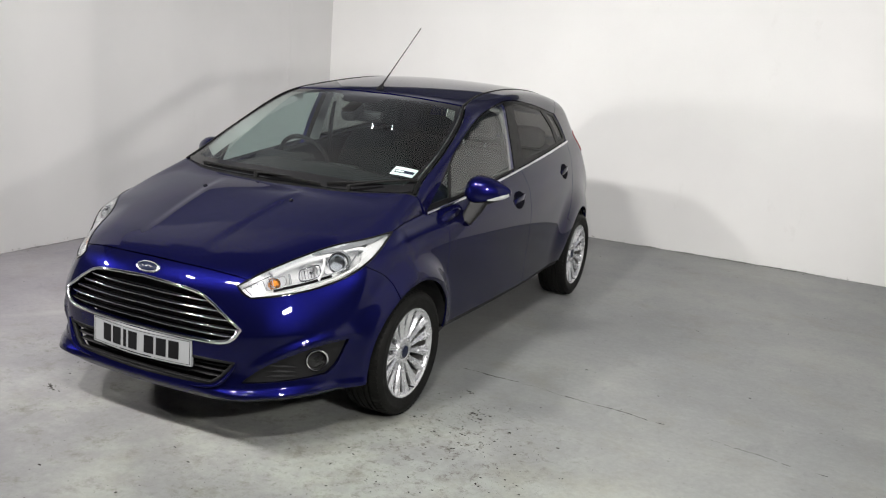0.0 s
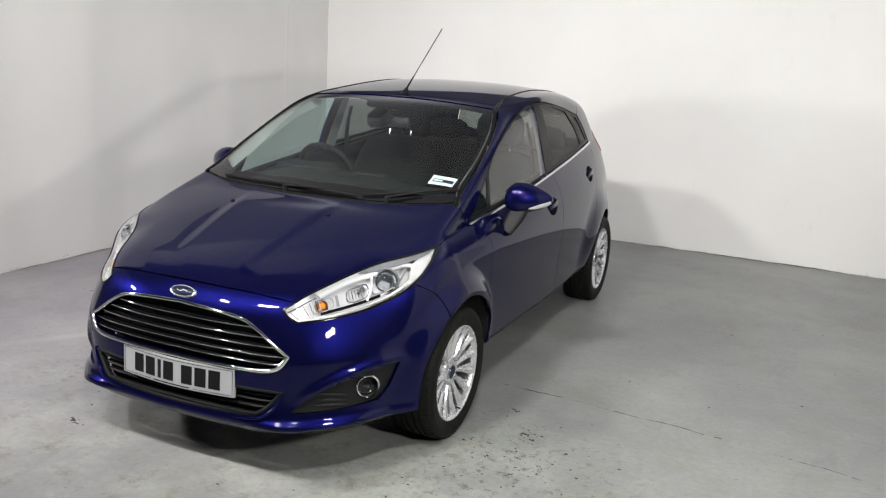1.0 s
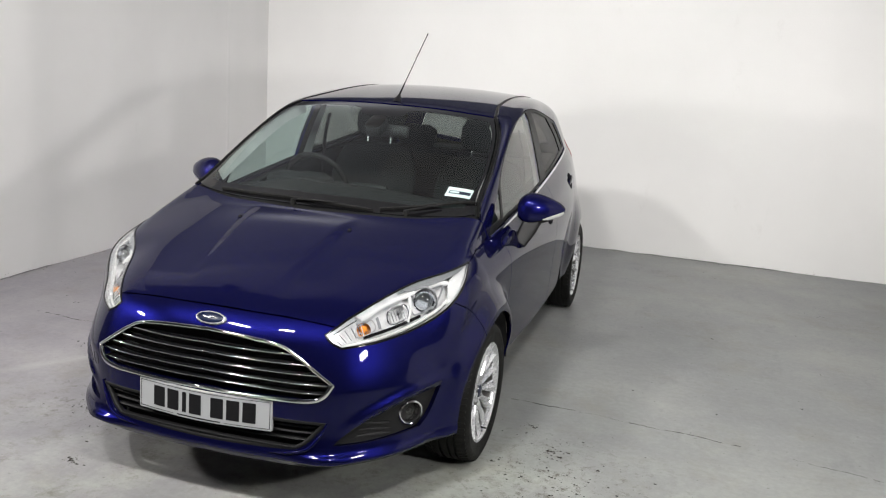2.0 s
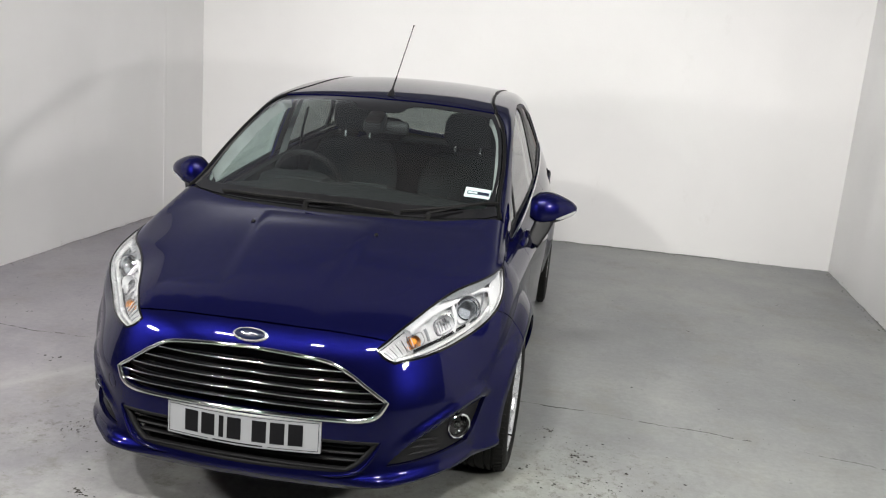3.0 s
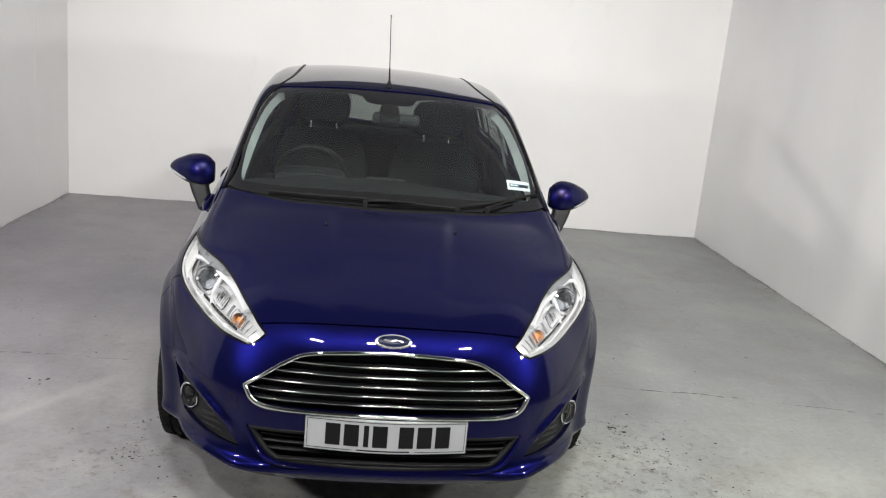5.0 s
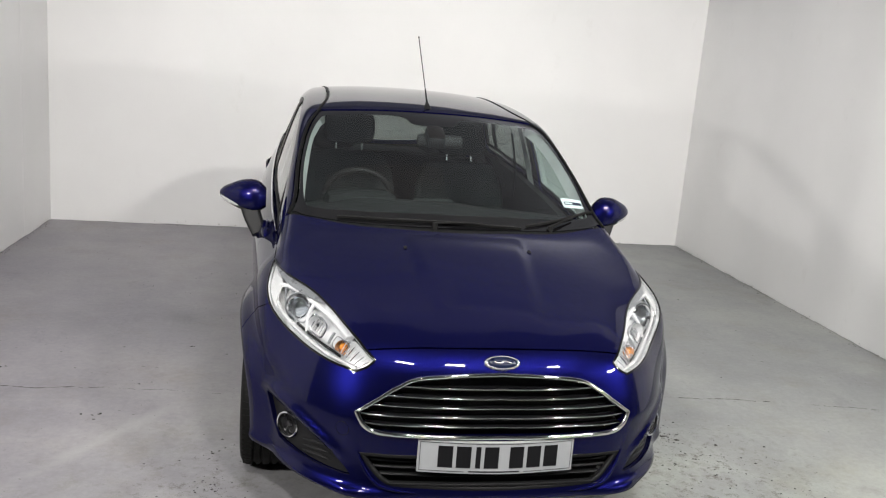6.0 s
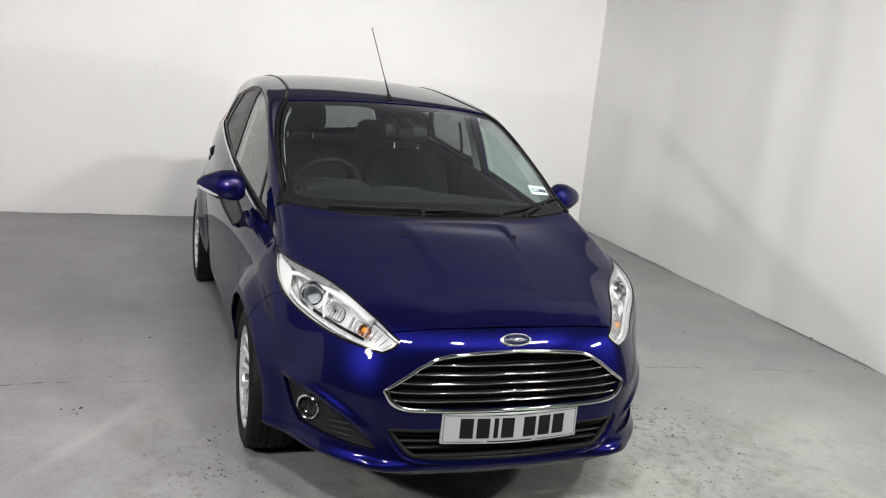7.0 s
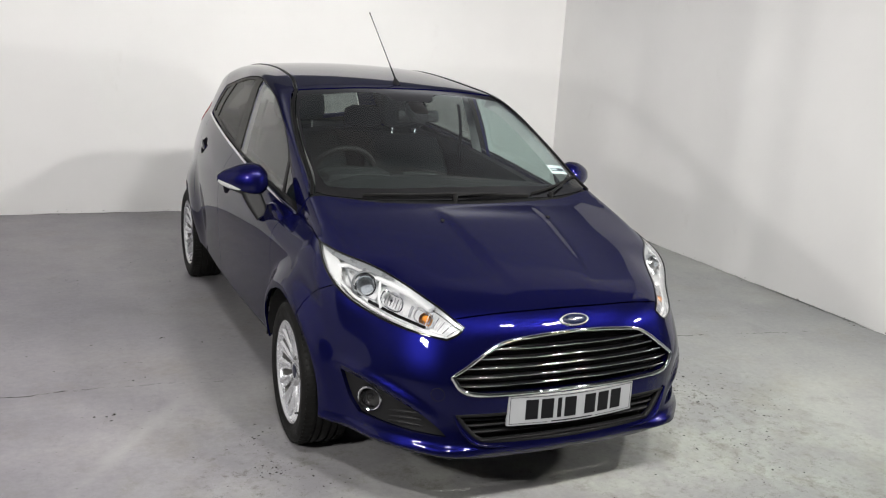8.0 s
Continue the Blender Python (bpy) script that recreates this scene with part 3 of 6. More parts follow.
# upright joint cover on the left wall
v, f = sweep([(left_x(3.84) + 0.001, 3.84, 0.01), (left_x(3.84) + 0.001, 3.84, 2.69)], slab(0.0016, 0.05, 0.2), up=(0, 1, 0))
tagged(mesh_object("trim_wall_joint", v, f, WALL), "white cover strip over a wall board joint", "trim", kind="structure")


def crack(name, pts, width, seed):
    rng = random.Random(seed)
    line = smooth_line([(x, y, 0.0006) for x, y in pts], 0.02)
    v, f, missing = [], [], 0
    for i, q in enumerate(line):
        w = 1.5 * width * rng.uniform(0.15, 1.0) * (0.2 if rng.random() < 0.2 else 1)
        q = q + np.array([0, rng.uniform(-0.004, 0.004) + 0.006 * math.sin(i * 0.45 + seed), 0])
        v += [(q[0], q[1] - w, 0.0008), (q[0], q[1] + w, 0.0008)]
        if rng.random() < 0.22:
            missing = rng.randint(1, 3)
        missing = max(missing - 1, 0)
        if i and not missing:
            f.append((2 * i - 2, 2 * i, 2 * i + 1, 2 * i - 1))
    tagged(mesh_object(name, v, f, DIRT, smooth=False), "thin dark crack along an old floor joint", "crack", kind="structure")


crack("floor_crack", [(0.80, 0.668), (0.95, 0.672), (1.14, 0.660)], 0.0034, 1)
crack("floor_crack", [(1.14, 0.660), (1.26, 0.650), (1.38, 0.634)], 0.0010, 6)
crack("floor_crack", [(1.38, 0.632), (1.55, 0.622), (1.72, 0.606), (1.88, 0.590)], 0.0030, 2)
crack("floor_crack", [(2.10, 0.55), (2.35, 0.50), (2.6, 0.46)], 0.0022, 3)
crack("floor_crack", [(-2.1, 0.76), (-1.85, 0.725), (-1.62, 0.728)], 0.0032, 4)
crack("floor_crack", [(-1.60, 0.728), (-1.3, 0.71), (-0.95, 0.655)], 0.0014, 5)


def grit():
    rng = random.Random(7)
    v, f = [], []

    def chip(x, y, z, r):
        i = len(v)
        k = rng.randint(4, 6)
        a0 = rng.uniform(0, 6)
        long_ = rng.uniform(0.7, 1.6)
        for j in range(k):
            a = a0 + 2 * math.pi * j / k
            rr = r * rng.uniform(0.35, 1.0)
            v.append((x + rr * math.cos(a) * long_, y + rr * math.sin(a) / long_, z))
        v.append((x, y, z + r * 0.35))
        f.extend((i + j, i + (j + 1) % k, i + k) for j in range(k))
    sizes = (0.0008, 0.001, 0.001, 0.0015, 0.0015, 0.002, 0.002, 0.003)
    for _ in range(520):
        x, y = rng.gauss(0.5, 1.5), rng.gauss(-1.0, 0.9)
        if -2.6 < x < 2.9 and y > -3.2:
            chip(x, y, 0.0005, rng.choice(sizes))
    # loose drifts: (x, y, how many, reach)
    drifts = [(1.10, 0.15, 90, 0.045), (0.95, 0.39, 26, 0.03), (1.04, 0.25, 40, 0.07), (0.89, 0.0, 45, 0.06), (1.27, 0.18, 60, 0.12), (1.15, -0.10, 150, 0.12), (1.01, -0.48, 90, 0.16), (1.35, -0.35, 90, 0.16), (0.85, -0.75, 80, 0.20),
              (-0.65, -0.70, 40, 0.035), (-0.92, -0.22, 70, 0.05), (-0.85, -0.40, 60, 0.12), (-0.95, 0.02, 50, 0.07), (-1.46, 0.38, 10, 0.03), (-1.32, 0.80, 8, 0.03), (0.25, -1.25, 90, 0.28)]
    for cx, cy, n, reach in drifts:
        for _ in range(n):
            big = rng.random()
            chip(rng.gauss(cx, reach), rng.gauss(cy, reach * 0.8), 0.0005, rng.choice(sizes) if big < 0.80 else rng.uniform(0.004, 0.009))
    # single larger flakes
    for x, y, r in ((1.30, 0.07, 0.013), (1.09, 0.17, 0.017), (1.13, 0.13, 0.013), (0.95, 0.40, 0.015), (0.98, 0.38, 0.011), (-0.65, -0.70, 0.020), (-0.62, -0.72, 0.014), (-2.0, 0.98, 0.016), (-1.45, 0.42, 0.013), (-1.14, 1.32, 0.011), (1.36, 1.07, 0.010), (0.88, -0.02, 0.012), (1.02, -0.11, 0.010), (2.2, 1.2, 0.010), (1.75, 2.2, 0.009)):
        for _ in range(3):
            chip(rng.gauss(x, r * 0.6), rng.gauss(y, r * 0.4), 0.0005, r * rng.uniform(0.4, 0.8))
    for _ in range(110):
        x, y = rng.uniform(-2.5, 2.9), rng.uniform(0.3, 4.3)
        if abs(x) > 0.85 or y > 3.2:
            chip(x, y, 0.0005, rng.choice((0.002, 0.002, 0.003, 0.004, 0.007)))
    for _ in range(70):
        y = rng.uniform(-0.5, 4.4)
        chip(left_x(y) + rng.uniform(0.005, 0.05), y, 0.0005, rng.uniform(0.003, 0.009))
        chip(right_x(y) - rng.uniform(0.005, 0.05), y, 0.0005, rng.uniform(0.003, 0.009))
        x = rng.uniform(-2.5, 3.0)
        chip(x, back_y(x) - rng.uniform(0.005, 0.05), 0.0005, rng.uniform(0.003, 0.010))
    ob = mesh_object("floor_grit", v, f, DIRT, smooth=False)
    tagged(ob, "scattered black grit and flakes on the concrete floor", "grit", kind="stuff")


grit()


def wall_chips():
    """Dark knocks and flaked patches along the foot of the walls, standing a little proud."""
    rng = random.Random(11)
    v, f = [], []
    for _ in range(120):
        z = min(abs(rng.gauss(0.0, 0.010)) + 0.006, 0.06)
        k, r, side_ = rng.randint(5, 7), rng.uniform(0.0015, 0.005) * (1.8 if rng.random() < 0.12 else 1.0), rng.randint(0, 2)
        y, x = rng.uniform(-0.3, 4.4), rng.uniform(-2.5, 3.0)
        i = len(v)
        for j in range(k):
            a = 2 * math.pi * j / k
            p_, q_ = r * rng.uniform(0.5, 1.4) * math.cos(a) * 1.6, r * rng.uniform(0.4, 1.0) * math.sin(a)
            zz = max(z + q_, 0.002)
            v.append((left_x(y) + 0.004, y + p_, zz) if side_ == 0 else (right_x(y) - 0.004, y + p_, zz) if side_ == 1 else (x + p_, back_y(x) - 0.004, zz))
        f.append(tuple(range(i, i + k)))
    tagged(mesh_object("wall_chips", v, f, FLAKE, smooth=False), "small dark knocks along the foot of the walls", "chips", kind="stuff")


wall_chips()


# ---- the car ----
car = tagged(new("car"), "dark metallic blue five-door hatchback parked on the concrete floor", "car")

# feature lines of the near side (x > 0); the far side is its mirror image
HL_TIP, HL_BOT, HL_OUT = (0.402, -0.711, 0.682), (0.462, -0.707, 0.642), (0.718, -0.075, 0.838)
hl_low = [HL_BOT, (0.556, -0.614, 0.652), (0.637, -0.485, 0.672), (0.706, -0.370, 0.714), (0.736, -0.250, 0.770), HL_OUT]
hl_high = [HL_OUT, (0.682, -0.222, 0.823), (0.600, -0.350, 0.806), (0.530, -0.470, 0.772), (0.463, -0.620, 0.731), (0.430, -0.680, 0.704), HL_TIP]
HEADLIGHT = [[HL_TIP, (0.425, -0.715, 0.660), HL_BOT], hl_low, hl_high]
SEAM_HL, SEAM_ARCH = (0.729, -0.290, 0.748), (0.795, -0.215, 0.680)
DOOR_Y = 0.35


def arc(cy, r, a0, a1, x, n=12):
    """Part of a wheel arch, seen from the side; degrees from straight ahead, over the top."""
    return [(x, cy - r * math.cos(radians(a)), AXLE + r * math.sin(radians(a))) for a in np.linspace(a0, a1, n)]


bonnet_front = [(0.0, -0.732, 0.733), (0.165, -0.729, 0.730), (0.30, -0.709, 0.720), (0.405, -0.688, 0.709)]
bonnet_seam = [HL_OUT, (0.712, 0.086, 0.860), (0.716, 0.225, 0.877)]
bonnet_rear = [(0.655, 0.215, 0.925), (0.60, 0.160, 0.95), (0.43, 0.062, 0.958), (0.247, 0.015, 0.968), (0.0, -0.012, 0.972)]


def mirrored(seg):
    return [(-x, y, z) for x, y, z in seg][::-1]


half = [[bonnet_front[-1], hl_high[-2]], hl_high[::-1][1:], bonnet_seam, [bonnet_seam[-1], bonnet_rear[0]]]
bonnet = skin("bonnet", HOOD, [bonnet_front] + half + [bonnet_rear + mirrored(bonnet_rear)[1:]] + [mirrored(s) for s in half[::-1]] + [mirrored(bonnet_front)],
              PAINT, car, "smooth blue bonnet with two faint creases", res=0.02, depth=0.02)

# front bumper, in one piece round the nose
grille_out = [(0.0, -0.785, 0.664), (0.15, -0.785, 0.657), (0.27, -0.776, 0.643), (0.345, -0.772, 0.606), (0.400, -0.768, 0.566), (0.457, -0.760, 0.527), (0.432, -0.778, 0.488), (0.392, -0.790, 0.471), (0.29, -0.805, 0.465), (0.0, -0.82, 0.462)]
intake_out = [(0.0, -0.82, 0.388), (0.40, -0.775, 0.388), (0.432, -0.768, 0.383), (0.405, -0.78, 0.345), (0.362, -0.798, 0.305), (0.30, -0.81, 0.292), (0.0, -0.827, 0.283)]
fog_out = [(0.470, -0.762, 0.310), (0.60, -0.64, 0.312), (0.665, -0.54, 0.316), (0.690, -0.492, 0.319), (0.713, -0.450, 0.360), (0.735, -0.412, 0.456), (0.655, -0.555, 0.440), (0.555, -0.69, 0.386), (0.500, -0.74, 0.340)]
GRILLE = [grille_out[:4], grille_out[3:6], grille_out[5:], mirrored(grille_out[5:]), mirrored(grille_out[3:6]), mirrored(grille_out[:4])]
INTAKE = [intake_out[:3], intake_out[2:], mirrored(intake_out[2:]), mirrored(intake_out[:3])]
FOG = [fog_out[:4], fog_out[3:6], fog_out[5:] + fog_out[:1]]
FOG_L = [mirrored(s) for s in FOG[::-1]]
chin = [(0.80, -0.350, 0.238), (0.72, -0.45, 0.230), (0.55, -0.69, 0.226), (0.30, -0.79, 0.224), (0.0, -0.80, 0.224)]
edge = [bonnet_front, [bonnet_front[-1], hl_high[-2]], [hl_high[-2], HL_TIP], HEADLIGHT[0], hl_low[:4] + [(0.722, -0.315, 0.737)], [(0.722, -0.315, 0.737), SEAM_ARCH, arc(0, ARCH, 60, 6, 0.82)[0]],
        arc(0, ARCH, 60, 6, 0.82), [arc(0, ARCH, 60, 6, 0.82)[-1], chin[0]], chin]
bumper = skin("front_bumper", FRONT, edge + [mirrored(s) for s in edge[::-1]], PAINT, car, "glossy blue front bumper with a pronounced lower lip", res=0.014,
              holes=[GRILLE, INTAKE, FOG, FOG_L], depth=0.03)
skin("under_bumper", FRONT, [[(0.78, -0.36, 0.24), (0.55, -0.64, 0.24), (0.0, -0.75, 0.24)], [(0.0, -0.75, 0.24), (-0.55, -0.64, 0.24), (-0.78, -0.36, 0.24)], [(-0.78, -0.36, 0.24), (-0.78, -0.36, 0.13)],
                             [(-0.78, -0.36, 0.13), (-0.5, -0.64, 0.12), (0, -0.72, 0.12), (0.5, -0.64, 0.12), (0.78, -0.36, 0.13)], [(0.78, -0.36, 0.13), (0.78, -0.36, 0.24)]],
     DARK, car, "black plastic undertray edge", res=0.03, lift=-0.07)

# wings, doors, sills, quarters, roof
skin("front_wing", FRONT, [[arc(0, ARCH, 60, 176, 0.84)[0], SEAM_ARCH, (0.722, -0.315, 0.737)], [(0.722, -0.315, 0.737), (0.736, -0.250, 0.770), HL_OUT], bonnet_seam, [bonnet_seam[-1], (0.75, 0.30, 0.865), (0.80, DOOR_Y, 0.80)],
                           [(0.80, DOOR_Y, 0.80), (0.83, DOOR_Y, 0.60), (0.84, DOOR_Y, 0.44), (0.83, 0.365, 0.31)], [(0.83, 0.365, 0.31), arc(0, ARCH, 60, 176, 0.84)[-1]],
                           arc(0, ARCH, 60, 176, 0.84, 20)[::-1]], PAINT, car, "blue front wing flared over the wheel", res=0.018, both=True, depth=0.008)
dlo_top = [(0.722, 0.245, 0.880), (0.704, 0.405, 0.980), (0.660, 0.635, 1.131), (0.622, 0.93, 1.262), (0.608, 1.17, 1.323), (0.595, 1.44, 1.357), (0.614, 1.74, 1.348), (0.628, 2.00, 1.322), (0.636, 2.31, 1.268)]
dlo_back = [(0.636, 2.31, 1.268), (0.660, 2.385, 1.175), (0.683, 2.425, 1.084)]
dlo_belt = [(0.683, 2.425, 1.084), (0.722, 1.85, 1.032), (0.740, 1.365, 0.990), (0.745, 1.02, 0.959), (0.742, 0.6, 0.921), (0.722, 0.245, 0.880)]
B_FRONT = [(0.74, 1.415, 0.985), (0.84, 1.415, 0.62), (0.83, 1.43, 0.31)]
rear_seam = [(0.690, 2.432, 1.066), (0.771, 2.36, 0.90), (0.81, 2.27, 0.735), (0.83, 2.15, 0.60)]
rear_arch = arc(WHEELBASE, ARCH, 4, 66, 0.84, 14)


def belt(y):
    return (float(belt_x(y)), y, float(belt_z(y)) - 0.002)


front_door = skin("front_door", BARREL, [[(0.80, DOOR_Y, 0.80), (0.75, 0.30, 0.865), bonnet_seam[-1]], [bonnet_seam[-1], belt(0.30)], [belt(0.30), belt(0.8), belt(1.415)], B_FRONT,
                                         [B_FRONT[-1], (0.83, 0.365, 0.31)], [(0.83, 0.365, 0.31), (0.84, DOOR_Y, 0.44), (0.83, DOOR_Y, 0.60), (0.80, DOOR_Y, 0.80)]],
                  PAINT, car, "blue front door", res=0.022, both=True)
rear_door = skin("rear_door", BARREL, [[belt(1.415), belt(1.9), belt(2.42)], rear_seam, [rear_seam[-1]] + rear_arch[::-1][4:], [rear_arch[0], B_FRONT[-1]], B_FRONT[::-1]],
                 PAINT, car, "blue rear door", res=0.022, both=True)
skin("sill", BARREL, [[(0.83, 0.335, 0.305), (0.81, 1.2, 0.305), (0.83, 2.15, 0.305)], [(0.83, 2.15, 0.305), (0.80, 2.15, 0.280)], [(0.80, 2.15, 0.280), (0.80, 1.2, 0.280), (0.80, 0.34, 0.280)], [(0.80, 0.34, 0.280), (0.83, 0.335, 0.305)]],
     PLASTIC, car, "dark tucked-in sill under the doors", res=0.03, both=True, lift=-0.018)
seam_back = [(0.45, 2.74, 1.345), (0.55, 2.80, 1.15), (0.62, 2.86, 0.95), (0.66, 2.91, 0.70), (0.68, 2.93, 0.45), (0.64, 2.94, 0.20)]
quarter = skin("rear_quarter", BARREL, [dlo_back, [dlo_back[-1], rear_seam[0]], rear_seam, [rear_seam[-1]] + arc(WHEELBASE, ARCH, 47, 176, 0.83, 18), [arc(WHEELBASE, ARCH, 47, 176, 0.83, 18)[-1], seam_back[-1]],
                                        seam_back[::-1], [seam_back[0], (0.52, 2.5, 1.32), dlo_back[0]]], PAINT, car, "blue rear quarter panel", res=0.025, both=True)
a_inner = [(0.668, 0.215, 0.945), (0.645, 0.33, 1.005), (0.632, 0.55, 1.108), (0.605, 0.783, 1.222), (0.565, 0.945, 1.302), (0.545, 0.99, 1.330)]
ditch = [(0.545, 0.99, 1.330), (0.495, 1.26, 1.376), (0.475, 1.62, 1.405), (0.475, 1.95, 1.408), (0.475, 2.35, 1.385), (0.45, 2.74, 1.345)]
skin("roof_side", BARREL, [dlo_top, [dlo_top[-1], (0.52, 2.5, 1.32), ditch[-1]], ditch[::-1], a_inner[::-1], [a_inner[0], dlo_top[0]]],
     PAINT, car, "blue screen pillar and roof rail", res=0.02, both=True, gap=0.001)
roof_front = [(0.0, 0.932, 1.37), (0.25, 0.942, 1.362), (0.40, 0.955, 1.35), (0.522, 0.985, 1.335)]
ditch_in = [(x - 0.016, y, z) for x, y, z in ditch]
roof_back = [(0.44, 2.74, 1.345), (0.25, 2.79, 1.36), (0.0, 2.80, 1.365)]
roof = skin("roof", TOP, [roof_front, [roof_front[-1], ditch_in[0]], ditch_in, roof_back + mirrored(roof_back)[1:], mirrored(ditch_in), [mirrored(ditch_in)[-1], mirrored(roof_front)[0]], mirrored(roof_front)],
            PAINT, car, "blue roof panel", res=0.03)
for v, f in both_sides(*sweep(surface(smooth_line([(x - 0.008, y, z) for x, y, z in ditch], 0.04), -0.001), slab(0.011, 0.009, 0.4))):
    mesh_object("roof_moulding", v, f, SATIN_BLACK, car, "black rubber roof moulding")
for v, f in both_sides(*sweep(surface(smooth_line([(x - 0.014, y, z) for x, y, z in a_inner], 0.04), -0.001), slab(0.014, 0.008, 0.4))):
    mesh_object("screen_moulding", v, f, SATIN_BLACK, car, "black screen side moulding")

# tailgate and rear bumper
rear_glass = [[(0.40, 2.84, 1.27), (0.0, 2.87, 1.29), (-0.40, 2.84, 1.27)], [(-0.40, 2.84, 1.27), (-0.47, 2.90, 1.03)], [(-0.47, 2.90, 1.03), (0, 2.97, 1.01), (0.47, 2.90, 1.03)], [(0.47, 2.90, 1.03), (0.40, 2.84, 1.27)]]
skin("tailgate", BACK, [seam_back, [seam_back[-1], (0, 3.06, 0.2), (-seam_back[-1][0], *seam_back[-1][1:])], mirrored(seam_back), [mirrored(roof_back)[-1], (0, 2.80, 1.365), roof_back[0]]],
     PAINT, car, "blue tailgate and rear bumper", res=0.04, holes=[rear_glass])
skin("rear_window", BACK, rear_glass, TINTED, car, "tinted rear window", res=0.05, lift=-0.004, depth=0.0)
skin("tail_lamp", BARREL, [[(0.625, 2.72, 1.10), (0.60, 2.77, 1.12), (0.57, 2.80, 1.10)], [(0.57, 2.80, 1.10), (0.62, 2.84, 0.95)], [(0.62, 2.84, 0.95), (0.645, 2.79, 0.98), (0.625, 2.72, 1.10)]], RED, car, "red wraparound tail lamp", lift=0.004, both=True)

# windscreen with its black border, and the scuttle below it
ws_side = [(x - 0.028, y + 0.004, z) for x, y, z in a_inner]
ws_low = [(0.640, 0.222, 0.955), (0.60, 0.172, 0.958), (0.43, 0.085, 0.968), (0.247, 0.045, 0.977), (0.0, 0.025, 0.984)]
ws_top = [(0.0, 0.925, 1.37), (0.25, 0.935, 1.36), (0.40, 0.948, 1.348), (0.517, 0.978, 1.33)]
WS = [ws_low[::-1][:-1] + [ws_side[0]], ws_side[:-1] + [ws_top[-1]], ws_top[::-1] + mirrored(ws_top)[::-1][1:]]
clear_low = [(0.0, 0.108, 1.018), (0.30, 0.126, 1.01), (0.50, 0.178, 0.992), (0.592, 0.232, 0.978)]
clear_side = [(0.592, 0.232, 0.978), (0.606, 0.262, 0.990), (0.608, 0.36, 1.03), (0.598, 0.55, 1.115), (0.568, 0.783, 1.23), (0.525, 0.915, 1.30)]
clear_top = [(0.525, 0.915, 1.30), (0.40, 0.895, 1.33), (0.16, 0.870, 1.345), (0.10, 0.79, 1.32), (0.0, 0.775, 1.315)]
CLEAR = [clear_low, clear_side, clear_top, mirrored(clear_top), mirrored(clear_side), mirrored(clear_low)]
WS_LOOP = [ws_low[::-1], [ws_low[0], ws_side[0]], ws_side, [ws_side[-1], ws_top[-1]], ws_top[::-1], mirrored(ws_top[::-1]), [mirrored(ws_top[::-1])[-1], mirrored(ws_side)[0]], mirrored(ws_side), [mirrored(ws_side)[-1], mirrored(ws_low[::-1])[0]], mirrored(ws_low[::-1])]
screen = skin("windscreen_border", TOP, WS_LOOP, GLOSS_BLACK, car, "black printed border of the windscreen", res=0.025, holes=[CLEAR], gap=0.0, depth=0.004, lift=-0.004)
screen_pane = skin("windscreen", TOP, CLEAR, GLASS, car, "large raked windscreen of faintly green glass", res=0.04, gap=-0.001, depth=0.0, lift=-0.004)
screen_pane.visible_shadow = False
skin("scuttle", TOP, [bonnet_rear[::-1][:-1] + [(0.655, 0.215, 0.925)], [(0.655, 0.215, 0.925), ws_low[0]], ws_low, mirrored(ws_low), [mirrored(ws_low)[-1], (-0.655, 0.215, 0.925)], mirrored(bonnet_rear[::-1])],
     PLASTIC, car, "black plastic scuttle panel", res=0.02, gap=-0.003, lift=-0.014)

# side windows: black surround with four panes on each side
pane_fq = [[(0.712, 0.315, 0.918), (0.686, 0.545, 1.058)], [(0.686, 0.545, 1.058), (0.726, 0.500, 0.932)], [(0.726, 0.500, 0.932), (0.712, 0.315, 0.918)]]
pane_f = [[(0.727, 0.530, 0.928), (0.685, 0.578, 1.078)], [(0.685, 0.578, 1.078), (0.650, 0.695, 1.148), (0.622, 0.938, 1.254), (0.606, 1.175, 1.314), (0.598, 1.385, 1.343)], [(0.598, 1.385, 1.343), (0.69, 1.345, 1.163), (0.735, 1.335, 1.000)],
          [(0.735, 1.335, 1.000), (0.742, 1.02, 0.972), (0.727, 0.535, 0.928)]]
pane_r = [[(0.735, 1.485, 1.022), (0.694, 1.485, 1.16), (0.600, 1.495, 1.335)], [(0.600, 1.495, 1.335), (0.612, 1.74, 1.328), (0.626, 2.03, 1.297)], [(0.626, 2.03, 1.297), (0.660, 2.15, 1.185), (0.70, 2.185, 1.088)], [(0.70, 2.185, 1.088), (0.722, 1.85, 1.055), (0.735, 1.485, 1.022)]]
pane_rq = [[(0.692, 2.245, 1.094), (0.66, 2.215, 1.19), (0.640, 2.135, 1.278)], [(0.640, 2.135, 1.278), (0.638, 2.265, 1.253)], [(0.638, 2.265, 1.253), (0.662, 2.335, 1.170), (0.684, 2.372, 1.101)], [(0.684, 2.372, 1.101), (0.692, 2.245, 1.094)]]
skin("window_surround", BARREL, [dlo_top, dlo_back, dlo_belt], SATIN_BLACK, car, "black window surround and centre pillar", res=0.022, holes=[pane_fq, pane_f, pane_r, pane_rq], gap=0.0015, both=True, lift=-0.004, depth=0.008)
for pane, glass, words in ((pane_fq, SIDE_GLASS, "small fixed quarter glass"), (pane_f, SIDE_GLASS, "front side window"), (pane_r, TINTED, "darker tinted rear side window"), (pane_rq, TINTED, "small rear quarter glass")):
    panes = skin("side_window", BARREL, pane, glass, car, words, res=0.05, gap=-0.002, depth=0.0, both=True, lift=-0.008)
    for ob in panes:
        ob.visible_shadow = glass is TINTED
